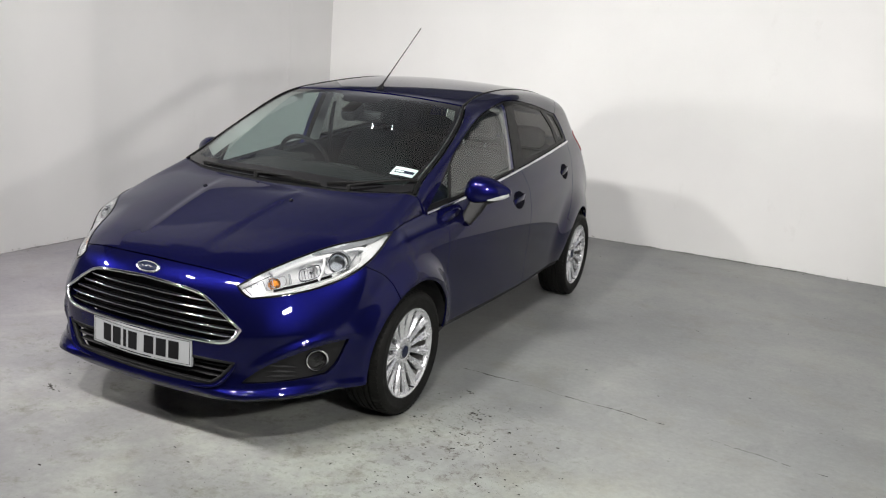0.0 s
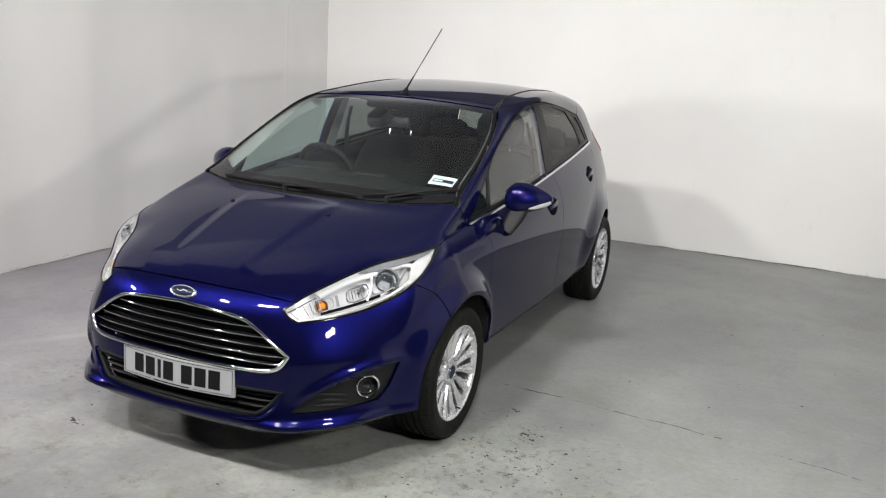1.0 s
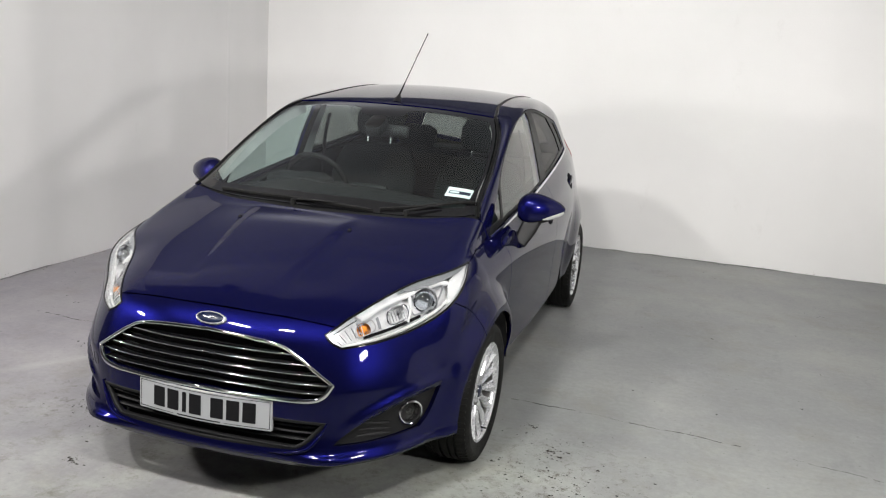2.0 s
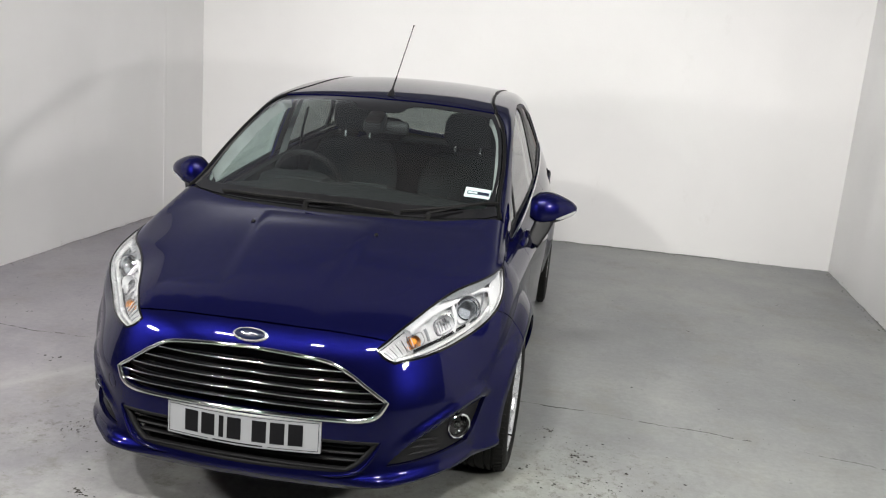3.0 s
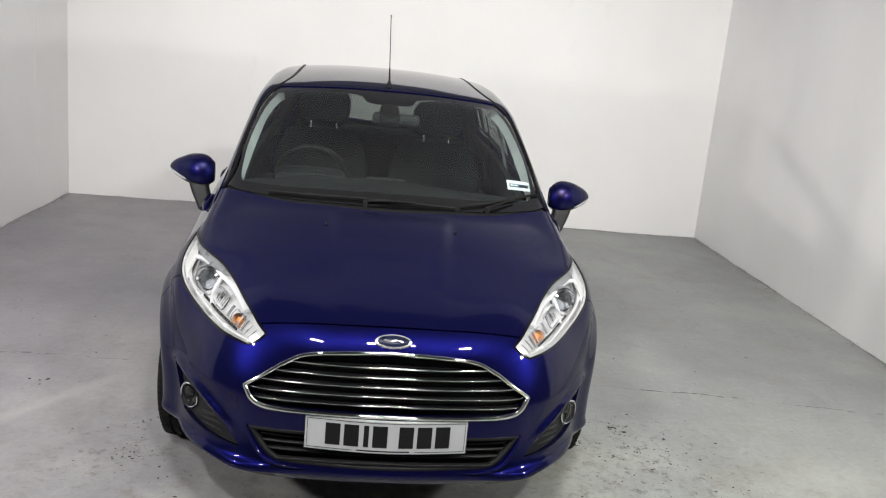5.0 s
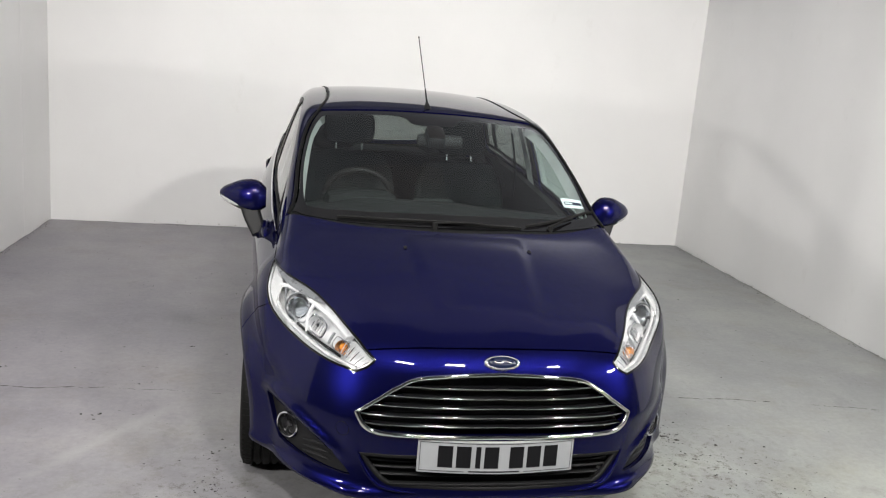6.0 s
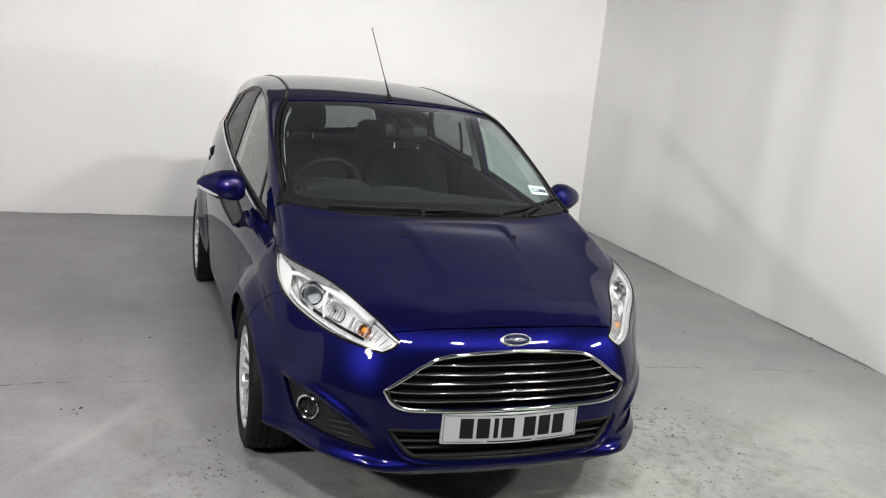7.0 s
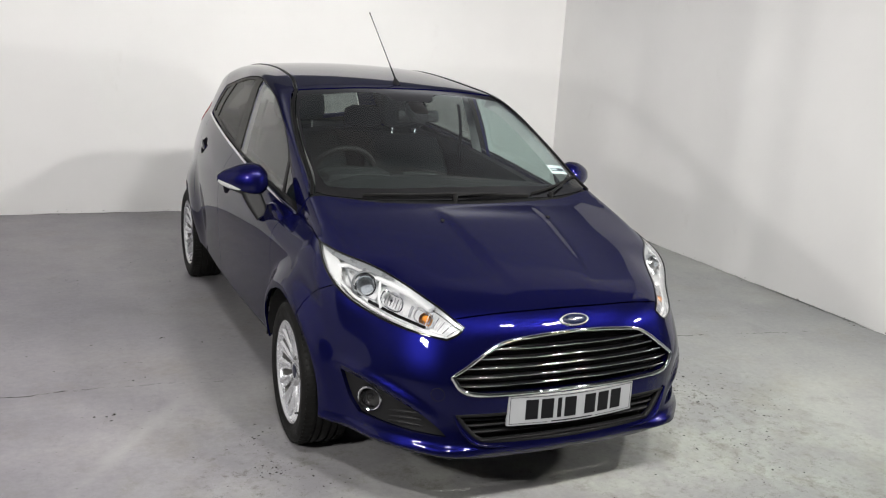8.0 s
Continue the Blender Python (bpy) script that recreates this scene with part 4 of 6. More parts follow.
chrome_line = [(0.722, 0.247, 0.877), (0.745, 0.6, 0.913), (0.748, 1.02, 0.950), (0.743, 1.365, 0.982), (0.725, 1.85, 1.024), (0.687, 2.430, 1.074)]
for v, f in both_sides(*sweep(surface(smooth_line(chrome_line, 0.03), 0.004), slab(0.010, 0.016, 0.45))):
    mesh_object("belt_trim", v, f, CHROME, car, "bright chrome strip under the side windows")

# ---- grille, intake, fog lamps, plate, badge ----
grille = new("grille")
grille.parent = car
tagged(grille, "wide six-sided grille with chrome bars")


def nose_loop(segments, lift):
    uv = loop_on(FRONT, segments, 0.012)
    p = FRONT.out(uv)
    return p + normals(p) * lift


def frame_sweep(segments, section, lift):
    p = nose_loop(segments, lift)
    n = normals(p)
    v, f = [], []
    tan = np.roll(p, -1, 0) - np.roll(p, 1, 0)
    tan /= np.linalg.norm(tan, axis=1, keepdims=True)
    acr = np.cross(tan, n)
    k, m = len(section), len(p)
    for a, b in section:
        v.append(p + acr * a + n * b)
    v = np.stack(v, 1).reshape(-1, 3)
    for i in range(m):
        j = (i + 1) % m
        f += [(i * k + a, i * k + (a + 1) % k, j * k + (a + 1) % k, j * k + a) for a in range(k)]
    return v, f


v, f = frame_sweep(GRILLE, slab(0.013, 0.016, 0.45), 0.002)
mesh_object("grille_frame", v, f, CHROME, grille, "chrome grille surround")
low_edge = surface(smooth_line([(-x, y, z) for x, y, z in grille_out[5:]] + grille_out[5:][::-1][1:], 0.012), 0.003)
mesh_object("grille_frame_lower", *sweep(low_edge, slab(0.014, 0.018, 0.45), up=(0, -0.25, 1), scale=0.55 + 0.45 * np.clip(np.abs(np.linspace(-1, 1, len(low_edge))) * 2.4 - 0.9, 0, 1)), CHROME, grille, "thicker chrome lower edge")
skin("grille_backing", FRONT, GRILLE, DARK, grille, "black mesh behind the bars", res=0.03, lift=-0.055, gap=-0.012, depth=0.0)
grille_poly = FRONT.to(snap(np.vstack([smooth_line(s, 0.01) for s in GRILLE])))


def bar_line(z, poly, depth, margin=0.01):
    """Points across the nose at one height, inside an outline."""
    x = np.linspace(-0.5, 0.5, 161)
    p = snap(np.stack([x, -0.83 + 0.25 * x * x, 0 * x + z], 1))
    p[:, 2] = z
    uv = FRONT.to(p)
    p = FRONT.out(uv)
    p = p[inside(poly, uv)]
    return p + normals(p) * depth


for z in (0.622, 0.590, 0.558, 0.526, 0.494):
    line = bar_line(z, grille_poly, -0.014)
    blade = [(-0.022, 0.004), (-0.022, -0.002), (0.002, -0.0055), (0.006, -0.004), (0.006, 0.000), (0.002, 0.0025)]
    v, f = sweep(line, [(a, b) for a, b in blade])
    mesh_object("grille_bar", v, f, GLOSS_BLACK, grille, "gloss black grille blade")
    v, f = sweep(line + np.array([0, -0.006, 0.0]), slab(0.0042, 0.0050, 0.45))
    mesh_object("bar_edge", v, f, CHROME, grille, "thin chrome edge of a grille bar")

intake = new("lower_intake")
intake.parent = car
tagged(intake, "black slatted lower air intake")
skin("intake_backing", FRONT, INTAKE, DARK, intake, res=0.03, lift=-0.06, gap=-0.012, depth=0.0)
v, f = frame_sweep(INTAKE, slab(0.016, 0.020, 0.4), -0.008)
mesh_object("intake_frame", v, f, INTAKE_BLACK, intake)
lip_low = bar_line(0.2985, FRONT.to(snap(np.vstack([smooth_line(g, 0.01) for g in INTAKE]))), -0.006)
mesh_object("intake_lip", *sweep(lip_low, slab(0.020, 0.009, 0.4)), INTAKE_BLACK, intake, "black lower lip of the intake")
intake_poly = FRONT.to(snap(np.vstack([smooth_line(s, 0.01) for s in INTAKE])))
for z in (0.366, 0.345, 0.323):
    v, f = sweep(bar_line(z, intake_poly, -0.024), [(-0.02, 0.003), (-0.02, -0.003), (0.006, -0.005), (0.009, 0.0), (0.006, 0.004)])
    mesh_object("intake_slat", v, f, INTAKE_BLACK, intake)

for s in (1, -1):
    insert = skin("fog_insert", FRONT, FOG, PLASTIC, car, "black ribbed fog lamp insert", res=0.012, lift=-0.016, gap=0.0, depth=0.01, mirror_only=s < 0)
    c = surface([(0.659, -0.528, 0.382)], -0.004)[0] * [s, 1, 1]
    n = normals(c[None])[0] + np.array([0, -0.45, 0.0])
    n = n / np.linalg.norm(n)
    turn = Vector(n).to_track_quat("X", "Z").to_matrix().to_4x4()
    spot = Matrix.Translation(c) @ turn

    def turned(name, profile, mat, parent, label="", n_=40, m=spot):
        v, f = lathe([(1.14 * r_, x) for r_, x in profile], n_)
        return mesh_object(name, [m @ Vector(q) for q in v], f, mat, parent, label)
    lamp = turned("fog_lamp", [(0.036, -0.035), (0.036, 0.004), (0.034, 0.006), (0.033, -0.004), (0.020, -0.03), (0.0, -0.034)], DARK, car, "round fog lamp in a chrome ring")
    turned("bezel", [(0.033, -0.002), (0.035, 0.008), (0.038, 0.010), (0.0405, 0.007), (0.041, -0.006)], CHROME, lamp, "chrome ring")
    turned("lens", [(0.0335, -0.001), (0.025, 0.004), (0.012, 0.0065), (0.0, 0.007)], LAMP_GLASS, lamp, "clear bulged lens")
    turned("reflector", [(0.033, -0.004), (0.024, -0.018), (0.010, -0.027), (0.0, -0.028)], GLOSS_BLACK, lamp)
    turned("bulb_shield", [(0.011, -0.022), (0.011, -0.008), (0.008, -0.005), (0.0, -0.004)], GLOSS_BLACK, lamp)
    for z0, z1 in ((0.382, 0.358), (0.360, 0.338), (0.338, 0.322)):
        rib = smooth_line([(0.53 + (z0 - 0.33) * 0.35, -0.70, z0 - 0.008), (0.575, -0.66, (z0 + z1) / 2), (0.625, -0.60, z1)], 0.01)
        rib = surface(rib, -0.014)
        v, f = sweep(rib * [s, 1, 1], slab(0.012, 0.009, 0.45), scale=np.sin(np.linspace(0.15, math.pi - 0.15, len(rib))))
        mesh_object("rib", v, f, LIP, insert)

# number plate: a bowed white plate with plain black bars for its characters
plate_y = spline((-0.26, -0.812), (0, -0.838), (0.26, -0.812))


def plate_sheet(x0, x1, z0, z1, lift, thick, n=14, r=0.0):
    xs = np.linspace(x0, x1, n)
    v, f = [], []
    for x in xs:
        y = float(plate_y(x)) - lift
        tilt = 0.02
        v += [(x, y + (z0 - 0.345) * tilt, z0), (x, y + (z1 - 0.345) * tilt, z1), (x, y + (z1 - 0.345) * tilt + thick, z1), (x, y + (z0 - 0.345) * tilt + thick, z0)]
    for i in range(n - 1):
        f += [(i * 4 + k, i * 4 + (k + 1) % 4, i * 4 + 4 + (k + 1) % 4, i * 4 + 4 + k) for k in range(4)]
    f += [(0, 1, 2, 3), tuple((n - 1) * 4 + k for k in (3, 2, 1, 0))]
    return v, f


plate = mesh_object("number_plate", *plate_sheet(-0.26, 0.26, 0.344, 0.452, 0.0, 0.012), PLATE, car, "white number plate with black bars")
for x, w in ((-0.172, 0.047), (-0.113, 0.047), (-0.066, 0.016), (-0.022, 0.047), (0.062, 0.047), (0.121, 0.047), (0.180, 0.047)):
    mesh_object("character_bar", *plate_sheet(x - w / 2, x + w / 2, 0.364, 0.437, 0.0012, 0.001, 4), INK, plate, "plain black bar in place of a character")
for x0, x1 in ((-0.095, 0.075),):
    mesh_object("maker_line", *plate_sheet(x0, x1, 0.3495, 0.3535, 0.0012, 0.001, 4), INK, plate, "thin dark bar in place of small print")
for x0, x1, z0, z1 in ((-0.254, 0.254, 0.4465, 0.448), (-0.254, -0.11, 0.350, 0.3515), (0.09, 0.254, 0.350, 0.3515), (-0.254, -0.2525, 0.350, 0.448), (0.2525, 0.254, 0.350, 0.448)):
    mesh_object("border_line", *plate_sheet(x0, x1, z0, z1, 0.0012, 0.001, 12), INK, plate)
mesh_object("plate_bracket", *plate_sheet(-0.25, 0.25, 0.350, 0.446, -0.012, 0.03), PLASTIC, car)

# oval badge
c = surface([(0.0, -0.775, 0.702)])[0]
nb = normals(c[None])[0]
m = Matrix.Translation(c) @ Vector(nb).to_track_quat("Z", "Y").to_matrix().to_4x4()


def oval(name, a, b, h, mat, parent, label, lip=0.004):
    v, f, k = [], [], 40
    for rr, zz in ((1.0, -0.01), (1.0, h * 0.4), (0.95, h * 0.85), (0.86, h), (0.4, h * 1.12)):
        v += [m @ Vector((a * rr * math.cos(2 * math.pi * i / k), b * rr * math.sin(2 * math.pi * i / k), zz)) for i in range(k)]
    for r_ in range(4):
        f += [(r_ * k + i, r_ * k + (i + 1) % k, r_ * k + k + (i + 1) % k, r_ * k + k + i) for i in range(k)]
    f.append(tuple(4 * k + i for i in range(k)))
    return mesh_object(name, v, f, mat, parent, label)


badge = oval("badge", 0.060, 0.0245, 0.009, SILVER, car, "plain oval badge with a chrome rim")
oval("badge_field", 0.054, 0.0205, 0.0105, NAVY, badge, "dark blue oval field")
v, f = sweep([m @ Vector((x, 0.0028 * math.sin(x * 150), 0.0125)) for x in np.linspace(-0.028, 0.028, 24)], slab(0.003, 0.002, 0.4), up=tuple(nb))
mesh_object("badge_stroke", v, f, SILVER, badge, "plain silver stroke")

# ---- headlamps ----
for s in (1, -1):
    lamp = new("headlight")
    lamp.parent = car
    tagged(lamp, "long swept-back clear headlight with silver reflectors")
    only = dict(mirror_only=s < 0)
    skin("cover", FRONT, HEADLIGHT, LAMP_GLASS, lamp, "clear plastic cover", res=0.015, gap=0.002, depth=0.0, lift=-0.001, **only)
    skin("housing", FRONT, HEADLIGHT, HOUSING, lamp, "pale silver inner housing", res=0.018, gap=0.005, depth=0.0, lift=-0.048, **only)
    p = FRONT.out(inset(loop_on(FRONT, HEADLIGHT, 0.012), 0.003))
    nn = normals(p)
    rows = [p - nn * d for d in (0.002, 0.014, 0.030, 0.052)]
    k = len(p)
    v = np.vstack(rows) * [s, 1, 1]
    f = [(r_ * k + i, r_ * k + (i + 1) % k, r_ * k + k + (i + 1) % k, r_ * k + k + i) for r_ in range(3) for i in range(k)]
    mesh_object("rim_wall", v, f, REFLECTOR, lamp, "bright side wall of the housing")
    v, f = frame_sweep(HEADLIGHT, slab(0.008, 0.005, 0.4), 0.0)
    mesh_object("seal", v * [s, 1, 1], f, GLOSS_BLACK, lamp, "thin black seal")
    # projector, main-beam bowl and amber indicator, in a row
    for kind, at, r in (("projector", (0.640, -0.372, 0.752), 0.040), ("main_beam", (0.585, -0.478, 0.728), 0.034), ("indicator", (0.506, -0.610, 0.694), 0.026)):
        c = surface([at], -0.030)[0] * [s, 1, 1]
        aim = Vector((0.35 * s, -1, 0.12)).normalized()
        spot = Matrix.Translation(c) @ aim.to_track_quat("X", "Z").to_matrix().to_4x4()

        def turned(name, profile, mat, parent, label="", n_=40, m=spot):
            v, f = lathe(profile, n_)
            return mesh_object(name, [m @ Vector(q) for q in v], f, mat, parent, label)
        if kind == "projector":
            turned("projector_ring", [(r * 0.80, -0.02), (r * 0.82, 0.010), (r * 0.95, 0.016), (r * 1.08, 0.010), (r * 1.12, -0.02)], CHROME, lamp, "chrome ring round the projector")
            turned("projector_bezel", [(r * 1.14, -0.02), (r * 1.16, 0.000), (r * 1.24, 0.004), (r * 1.30, 0.000), (r * 1.32, -0.02)], BEZEL, lamp, "grey outer bezel")
            turned("projector_lens", [(r * 0.80, 0.0), (r * 0.66, 0.010), (r * 0.4, 0.016), (0.0, 0.019)], LENS, lamp, "domed glass projector lens")
            turned("projector_shade", [(r * 0.8, -0.004), (r * 0.5, -0.02), (0.0, -0.022)], STEEL, lamp)
        elif kind == "main_beam":
            turned("main_beam_bowl", [(r * 1.05, 0.012), (r, 0.008), (r * 0.8, -0.008), (r * 0.45, -0.022), (0.0, -0.026)], HOUSING, lamp, "faceted silver main-beam bowl", 11)
            turned("main_beam_bulb", [(0.007, -0.025), (0.007, 0.0), (0.005, 0.005), (0.0, 0.006)], CHROME, lamp)
        else:
            turned("indicator_bowl", [(r, 0.010), (r * 0.85, -0.006), (r * 0.5, -0.016), (0.0, -0.018)], REFLECTOR, lamp, "silver indicator bowl")
            turned("indicator_bulb", [(0.011, -0.018), (0.0145, -0.006), (0.013, 0.004), (0.008, 0.012), (0.0, 0.015)], AMBER, lamp, "amber indicator bulb")
    # brow over the projector and divider between the chambers
    for name, pts, sec, mat in (("brow", [(0.700, -0.250, 0.800), (0.660, -0.290, 0.803), (0.595, -0.385, 0.785), (0.535, -0.480, 0.762), (0.480, -0.600, 0.722)], slab(0.030, 0.016, 0.4), HOUSING),
                                ("light_strip", [(0.470, -0.695, 0.652), (0.556, -0.600, 0.664), (0.630, -0.480, 0.686), (0.690, -0.372, 0.722), (0.712, -0.290, 0.758)], slab(0.012, 0.010, 0.45), LAMP_WHITE),
                                ("chrome_strip", [(0.520, -0.636, 0.672), (0.590, -0.530, 0.690), (0.650, -0.425, 0.712)], slab(0.006, 0.012, 0.4), GLOSS_BLACK),
                                ("divider", [(0.598, -0.405, 0.778), (0.618, -0.440, 0.735), (0.622, -0.474, 0.697)], slab(0.010, 0.016, 0.4), HOUSING)):
        p = surface(smooth_line(pts, 0.012), -0.024)
        v, f = sweep(p * [s, 1, 1], sec)
        mesh_object(name, v, f, mat, lamp)
    # frames of the three chambers: a bright one drawn to a point behind the projector, thinner ones round the other two
    along, upw = np.array((0.48, 0.853, 0.208)), np.array((0.0, 0.0, 1.0))
    blunt = ((-1, -0.75), (0, -1), (1, -0.8), (1.05, 0.3), (0.8, 0.95), (0, 1), (-0.8, 0.9), (-1.05, 0.2))
    drawn = ((-0.95, -0.8), (-0.2, -1), (0.65, -0.85), (1.25, -0.1), (1.55, 0.75), (0.8, 1.0), (0, 1.05), (-0.75, 0.9), (-1.0, 0.1))
    for cc, ha, hb, pts, r_, mat in (((0.640, -0.372, 0.752), 0.064, 0.044, drawn, 0.0036, BEZEL), ((0.582, -0.484, 0.727), 0.044, 0.036, blunt, 0.0030, CHROME), ((0.508, -0.606, 0.694), 0.038, 0.027, blunt, 0.0022, STEEL)):
        loop = [np.array(cc) + along * ha * p_ + upw * hb * q_ for p_, q_ in pts]
        p = surface(smooth_line(loop, 0.008, closed=True), -0.022)
        v, f = sweep(p * [s, 1, 1], ring(r_, 8), closed=True)
        mesh_object("chamber_edge", v, f, mat, lamp, "bright edge of a lamp chamber")
    # grey post between main beam and indicator
    p = surface(smooth_line([(0.538, -0.560, 0.735), (0.548, -0.566, 0.712), (0.552, -0.570, 0.690)], 0.01), -0.022)
    mesh_object("chamber_post", *sweep(p * [s, 1, 1], slab(0.010, 0.008, 0.3), up=(0, -1, 0)), BEZEL, lamp)
    # pale fin in the swept-back corner, under a grey bezel along the bonnet edge
    skin("corner_fin", FRONT, [[(0.712, -0.330, 0.735), (0.733, -0.250, 0.772), (0.716, -0.095, 0.832)], [(0.716, -0.095, 0.832), (0.700, -0.190, 0.812), (0.690, -0.260, 0.785), (0.712, -0.330, 0.735)]], LAMP_WHITE, lamp, "pale fin in the swept-back corner", res=0.012, lift=-0.014, gap=0.0, depth=0.006, **only)
    skin("top_bezel", FRONT, [[(0.716, -0.088, 0.836), (0.680, -0.222, 0.822), (0.600, -0.350, 0.804), (0.545, -0.440, 0.782)], [(0.545, -0.440, 0.782), (0.600, -0.375, 0.781), (0.664, -0.285, 0.789), (0.704, -0.180, 0.812), (0.716, -0.088, 0.836)]], BEZEL, lamp, "grey bezel along the top edge", res=0.012, lift=-0.008, gap=0.0, depth=0.004, **only)
    for i in range(6):
        mid_ = np.array((0.582, -0.484, 0.727)) + along * (i - 2.5) * 0.013
        p = surface([mid_ - upw * 0.026, mid_, mid_ + upw * 0.026], -0.030)
        v, f = sweep(p * [s, 1, 1], ring(0.002, 6))
        mesh_object("facet", v, f, CHROME if i % 2 else STEEL, lamp)
    # fluted inner corner lens
    for i in range(11):
        t_ = i / 10
        a_, b_ = np.array((0.428, -0.705, 0.678)) * (1 - t_) + np.array((0.495, -0.600, 0.722)) * t_, np.array((0.462, -0.700, 0.655)) * (1 - t_) + np.array((0.520, -0.620, 0.678)) * t_
        p = surface([a_, (a_ + b_) / 2, b_], -0.020)
        v, f = sweep(p * [s, 1, 1], ring(0.0015, 6))
        mesh_object("flute", v, f, LAMP_WHITE if i % 2 else CHROME, lamp)

# round cover of the towing eye
c = surface([(-0.499, -0.740, 0.461)], 0.0)[0]
m_t = Matrix.Translation(c) @ Vector(normals(c[None])[0]).to_track_quat("Z", "Y").to_matrix().to_4x4()
p = surface([m_t @ Vector((0.024 * math.cos(a), 0.024 * math.sin(a), 0)) for a in np.linspace(0, 2 * math.pi, 40, endpoint=False)], 0.0)
mesh_object("tow_eye_cover", *sweep(p, ring(0.0009, 6), closed=True), SATIN_BLACK, car, "thin round joint of the towing eye cover")

# ---- wheels ----


def make_wheel():
    w = new("wheel")
    w.parent = car
    tagged(w, "silver multi-spoke alloy wheel on a low tyre")
    R, half_w = 0.290, 0.0975
    prof = [(0.200, -0.085), (0.212, -0.093), (0.235, -0.099), (0.262, -0.098), (0.278, -0.090), (0.286, -0.078), (0.2885, -0.065)]
    for x in (-0.046, -0.018, 0.018, 0.046):
        prof += [(0.2895, x - 0.0055), (0.2825, x - 0.0045), (0.2825, x + 0.0045), (0.2895, x + 0.0055)]
    prof += [(0.2885, 0.065), (0.286, 0.078), (0.278, 0.090), (0.262, 0.098), (0.250, 0.0995), (0.248, 0.0985), (0.235, 0.099), (0.212, 0.093), (0.200, 0.085)]
    tyre = mesh_object("tyre", *lathe(prof, 96), RUBBER, w, "black low-profile tyre")
    v, f = [], []
    for i in range(72):
        for side_, a0 in ((1, 0.0), (-1, 0.04)):
            a = 2 * math.pi * i / 72 + a0
            i0 = len(v)
            for x, rr in ((0.056, 0.2885), (0.088, 0.2815)):
                for da in (-0.016, 0.016):
                    for up in (-0.002, 0.0042):
                        v.append((side_ * x, (rr + up) * math.cos(a + da), (rr + up) * math.sin(a + da)))
            f += [(i0 + 1, i0 + 3, i0 + 7, i0 + 5), (i0, i0 + 1, i0 + 5, i0 + 4), (i0 + 2, i0 + 6, i0 + 7, i0 + 3), (i0 + 4, i0 + 5, i0 + 7, i0 + 6), (i0, i0 + 2, i0 + 3, i0 + 1)]
    tagged(mesh_object("tread_edges", v, f, RUBBER, w), kind="stuff")
    mesh_object("rim", *lathe([(0.190, 0.066), (0.190, 0.070), (0.196, 0.082), (0.203, 0.089), (0.2075, 0.090), (0.208, 0.084), (0.199, 0.070), (0.190, 0.066)], 72), SILVER, w, "bright silver rim")
    # inner barrel behind the spokes, a darker grey than the rim
    mesh_object("rim_barrel", *lathe([(0.200, -0.085), (0.196, -0.07), (0.185, -0.05), (0.183, 0.02), (0.1895, 0.068)], 72), DULL_ALLOY, w, "brake-dusted grey inner barrel")
    for i in range(15):
        mid = 2 * math.pi * i / 15
        v, f = [], []
        for r_, x, wd, th in ((0.050, 0.056, 0.0085, 0.026), (0.075, 0.062, 0.0105, 0.026), (0.115, 0.067, 0.0145, 0.024), (0.160, 0.074, 0.0205, 0.020), (0.188, 0.081, 0.0270, 0.016), (0.201, 0.086, 0.0330, 0.014)):
            # a raised spine on one flank, a hollow on the other
            sec = [(-wd, -th), (-wd, -0.009), (-wd * 0.55, -0.001), (-wd * 0.15, 0.0), (wd * 0.35, -0.011), (wd * 0.85, -0.006), (wd, -0.010), (wd, -th)]
            v += [(x + q, r_ * math.cos(mid) - p_ * math.sin(mid), r_ * math.sin(mid) + p_ * math.cos(mid)) for p_, q in sec]
        f += [(j * 8 + b, j * 8 + (b + 1) % 8, j * 8 + 8 + (b + 1) % 8, j * 8 + 8 + b) for j in range(5) for b in range(8)]
        mesh_object("spoke", v, f, SILVER, w, sharp=24)
    mesh_object("hub", *lathe([(0.070, 0.02), (0.070, 0.048), (0.062, 0.058), (0.045, 0.060), (0.034, 0.058), (0.030, 0.054), (0.0, 0.054)], 40), SILVER, w)
    mesh_object("centre_cap", *lathe([(0.029, 0.050), (0.029, 0.062), (0.025, 0.066), (0.0, 0.068)], 32), NAVY, w, "dark blue centre cap")
    mesh_object("cap_ring", *lathe([(0.0285, 0.052), (0.0285, 0.065), (0.031, 0.066), (0.033, 0.060), (0.033, 0.05)], 32), CHROME, w)
    for i in range(4):
        a = math.pi / 4 + i * math.pi / 2
        v, f = lathe([(0.0095, 0.03), (0.0095, 0.060), (0.006, 0.064), (0.0, 0.064)], 6)
        mesh_object("wheel_nut", [(x, y + 0.054 * math.cos(a), z + 0.054 * math.sin(a)) for x, y, z in v], f, STEEL, w)
    mesh_object("brake_disc", *lathe([(0.06, -0.01), (0.128, -0.01), (0.128, 0.012), (0.06, 0.012), (0.06, 0.03), (0.0, 0.03)], 48), STEEL, w)
    mesh_object("brake_caliper", *sweep([(0.0, 0.125 * math.cos(a), 0.125 * math.sin(a)) for a in np.linspace(2.4, 3.5, 8)], slab(0.06, 0.05, 0.3), up=(1, 0, 0)), DARK, w)
    a = -1.5
    v, f = lathe([(0.0035, 0.0), (0.0035, 0.03), (0.0, 0.031)], 8)
    mesh_object("valve", [(x + 0.065, y + 0.186 * math.cos(a), z + 0.186 * math.sin(a)) for x, y, z in v], f, RUBBER, w)
    return w


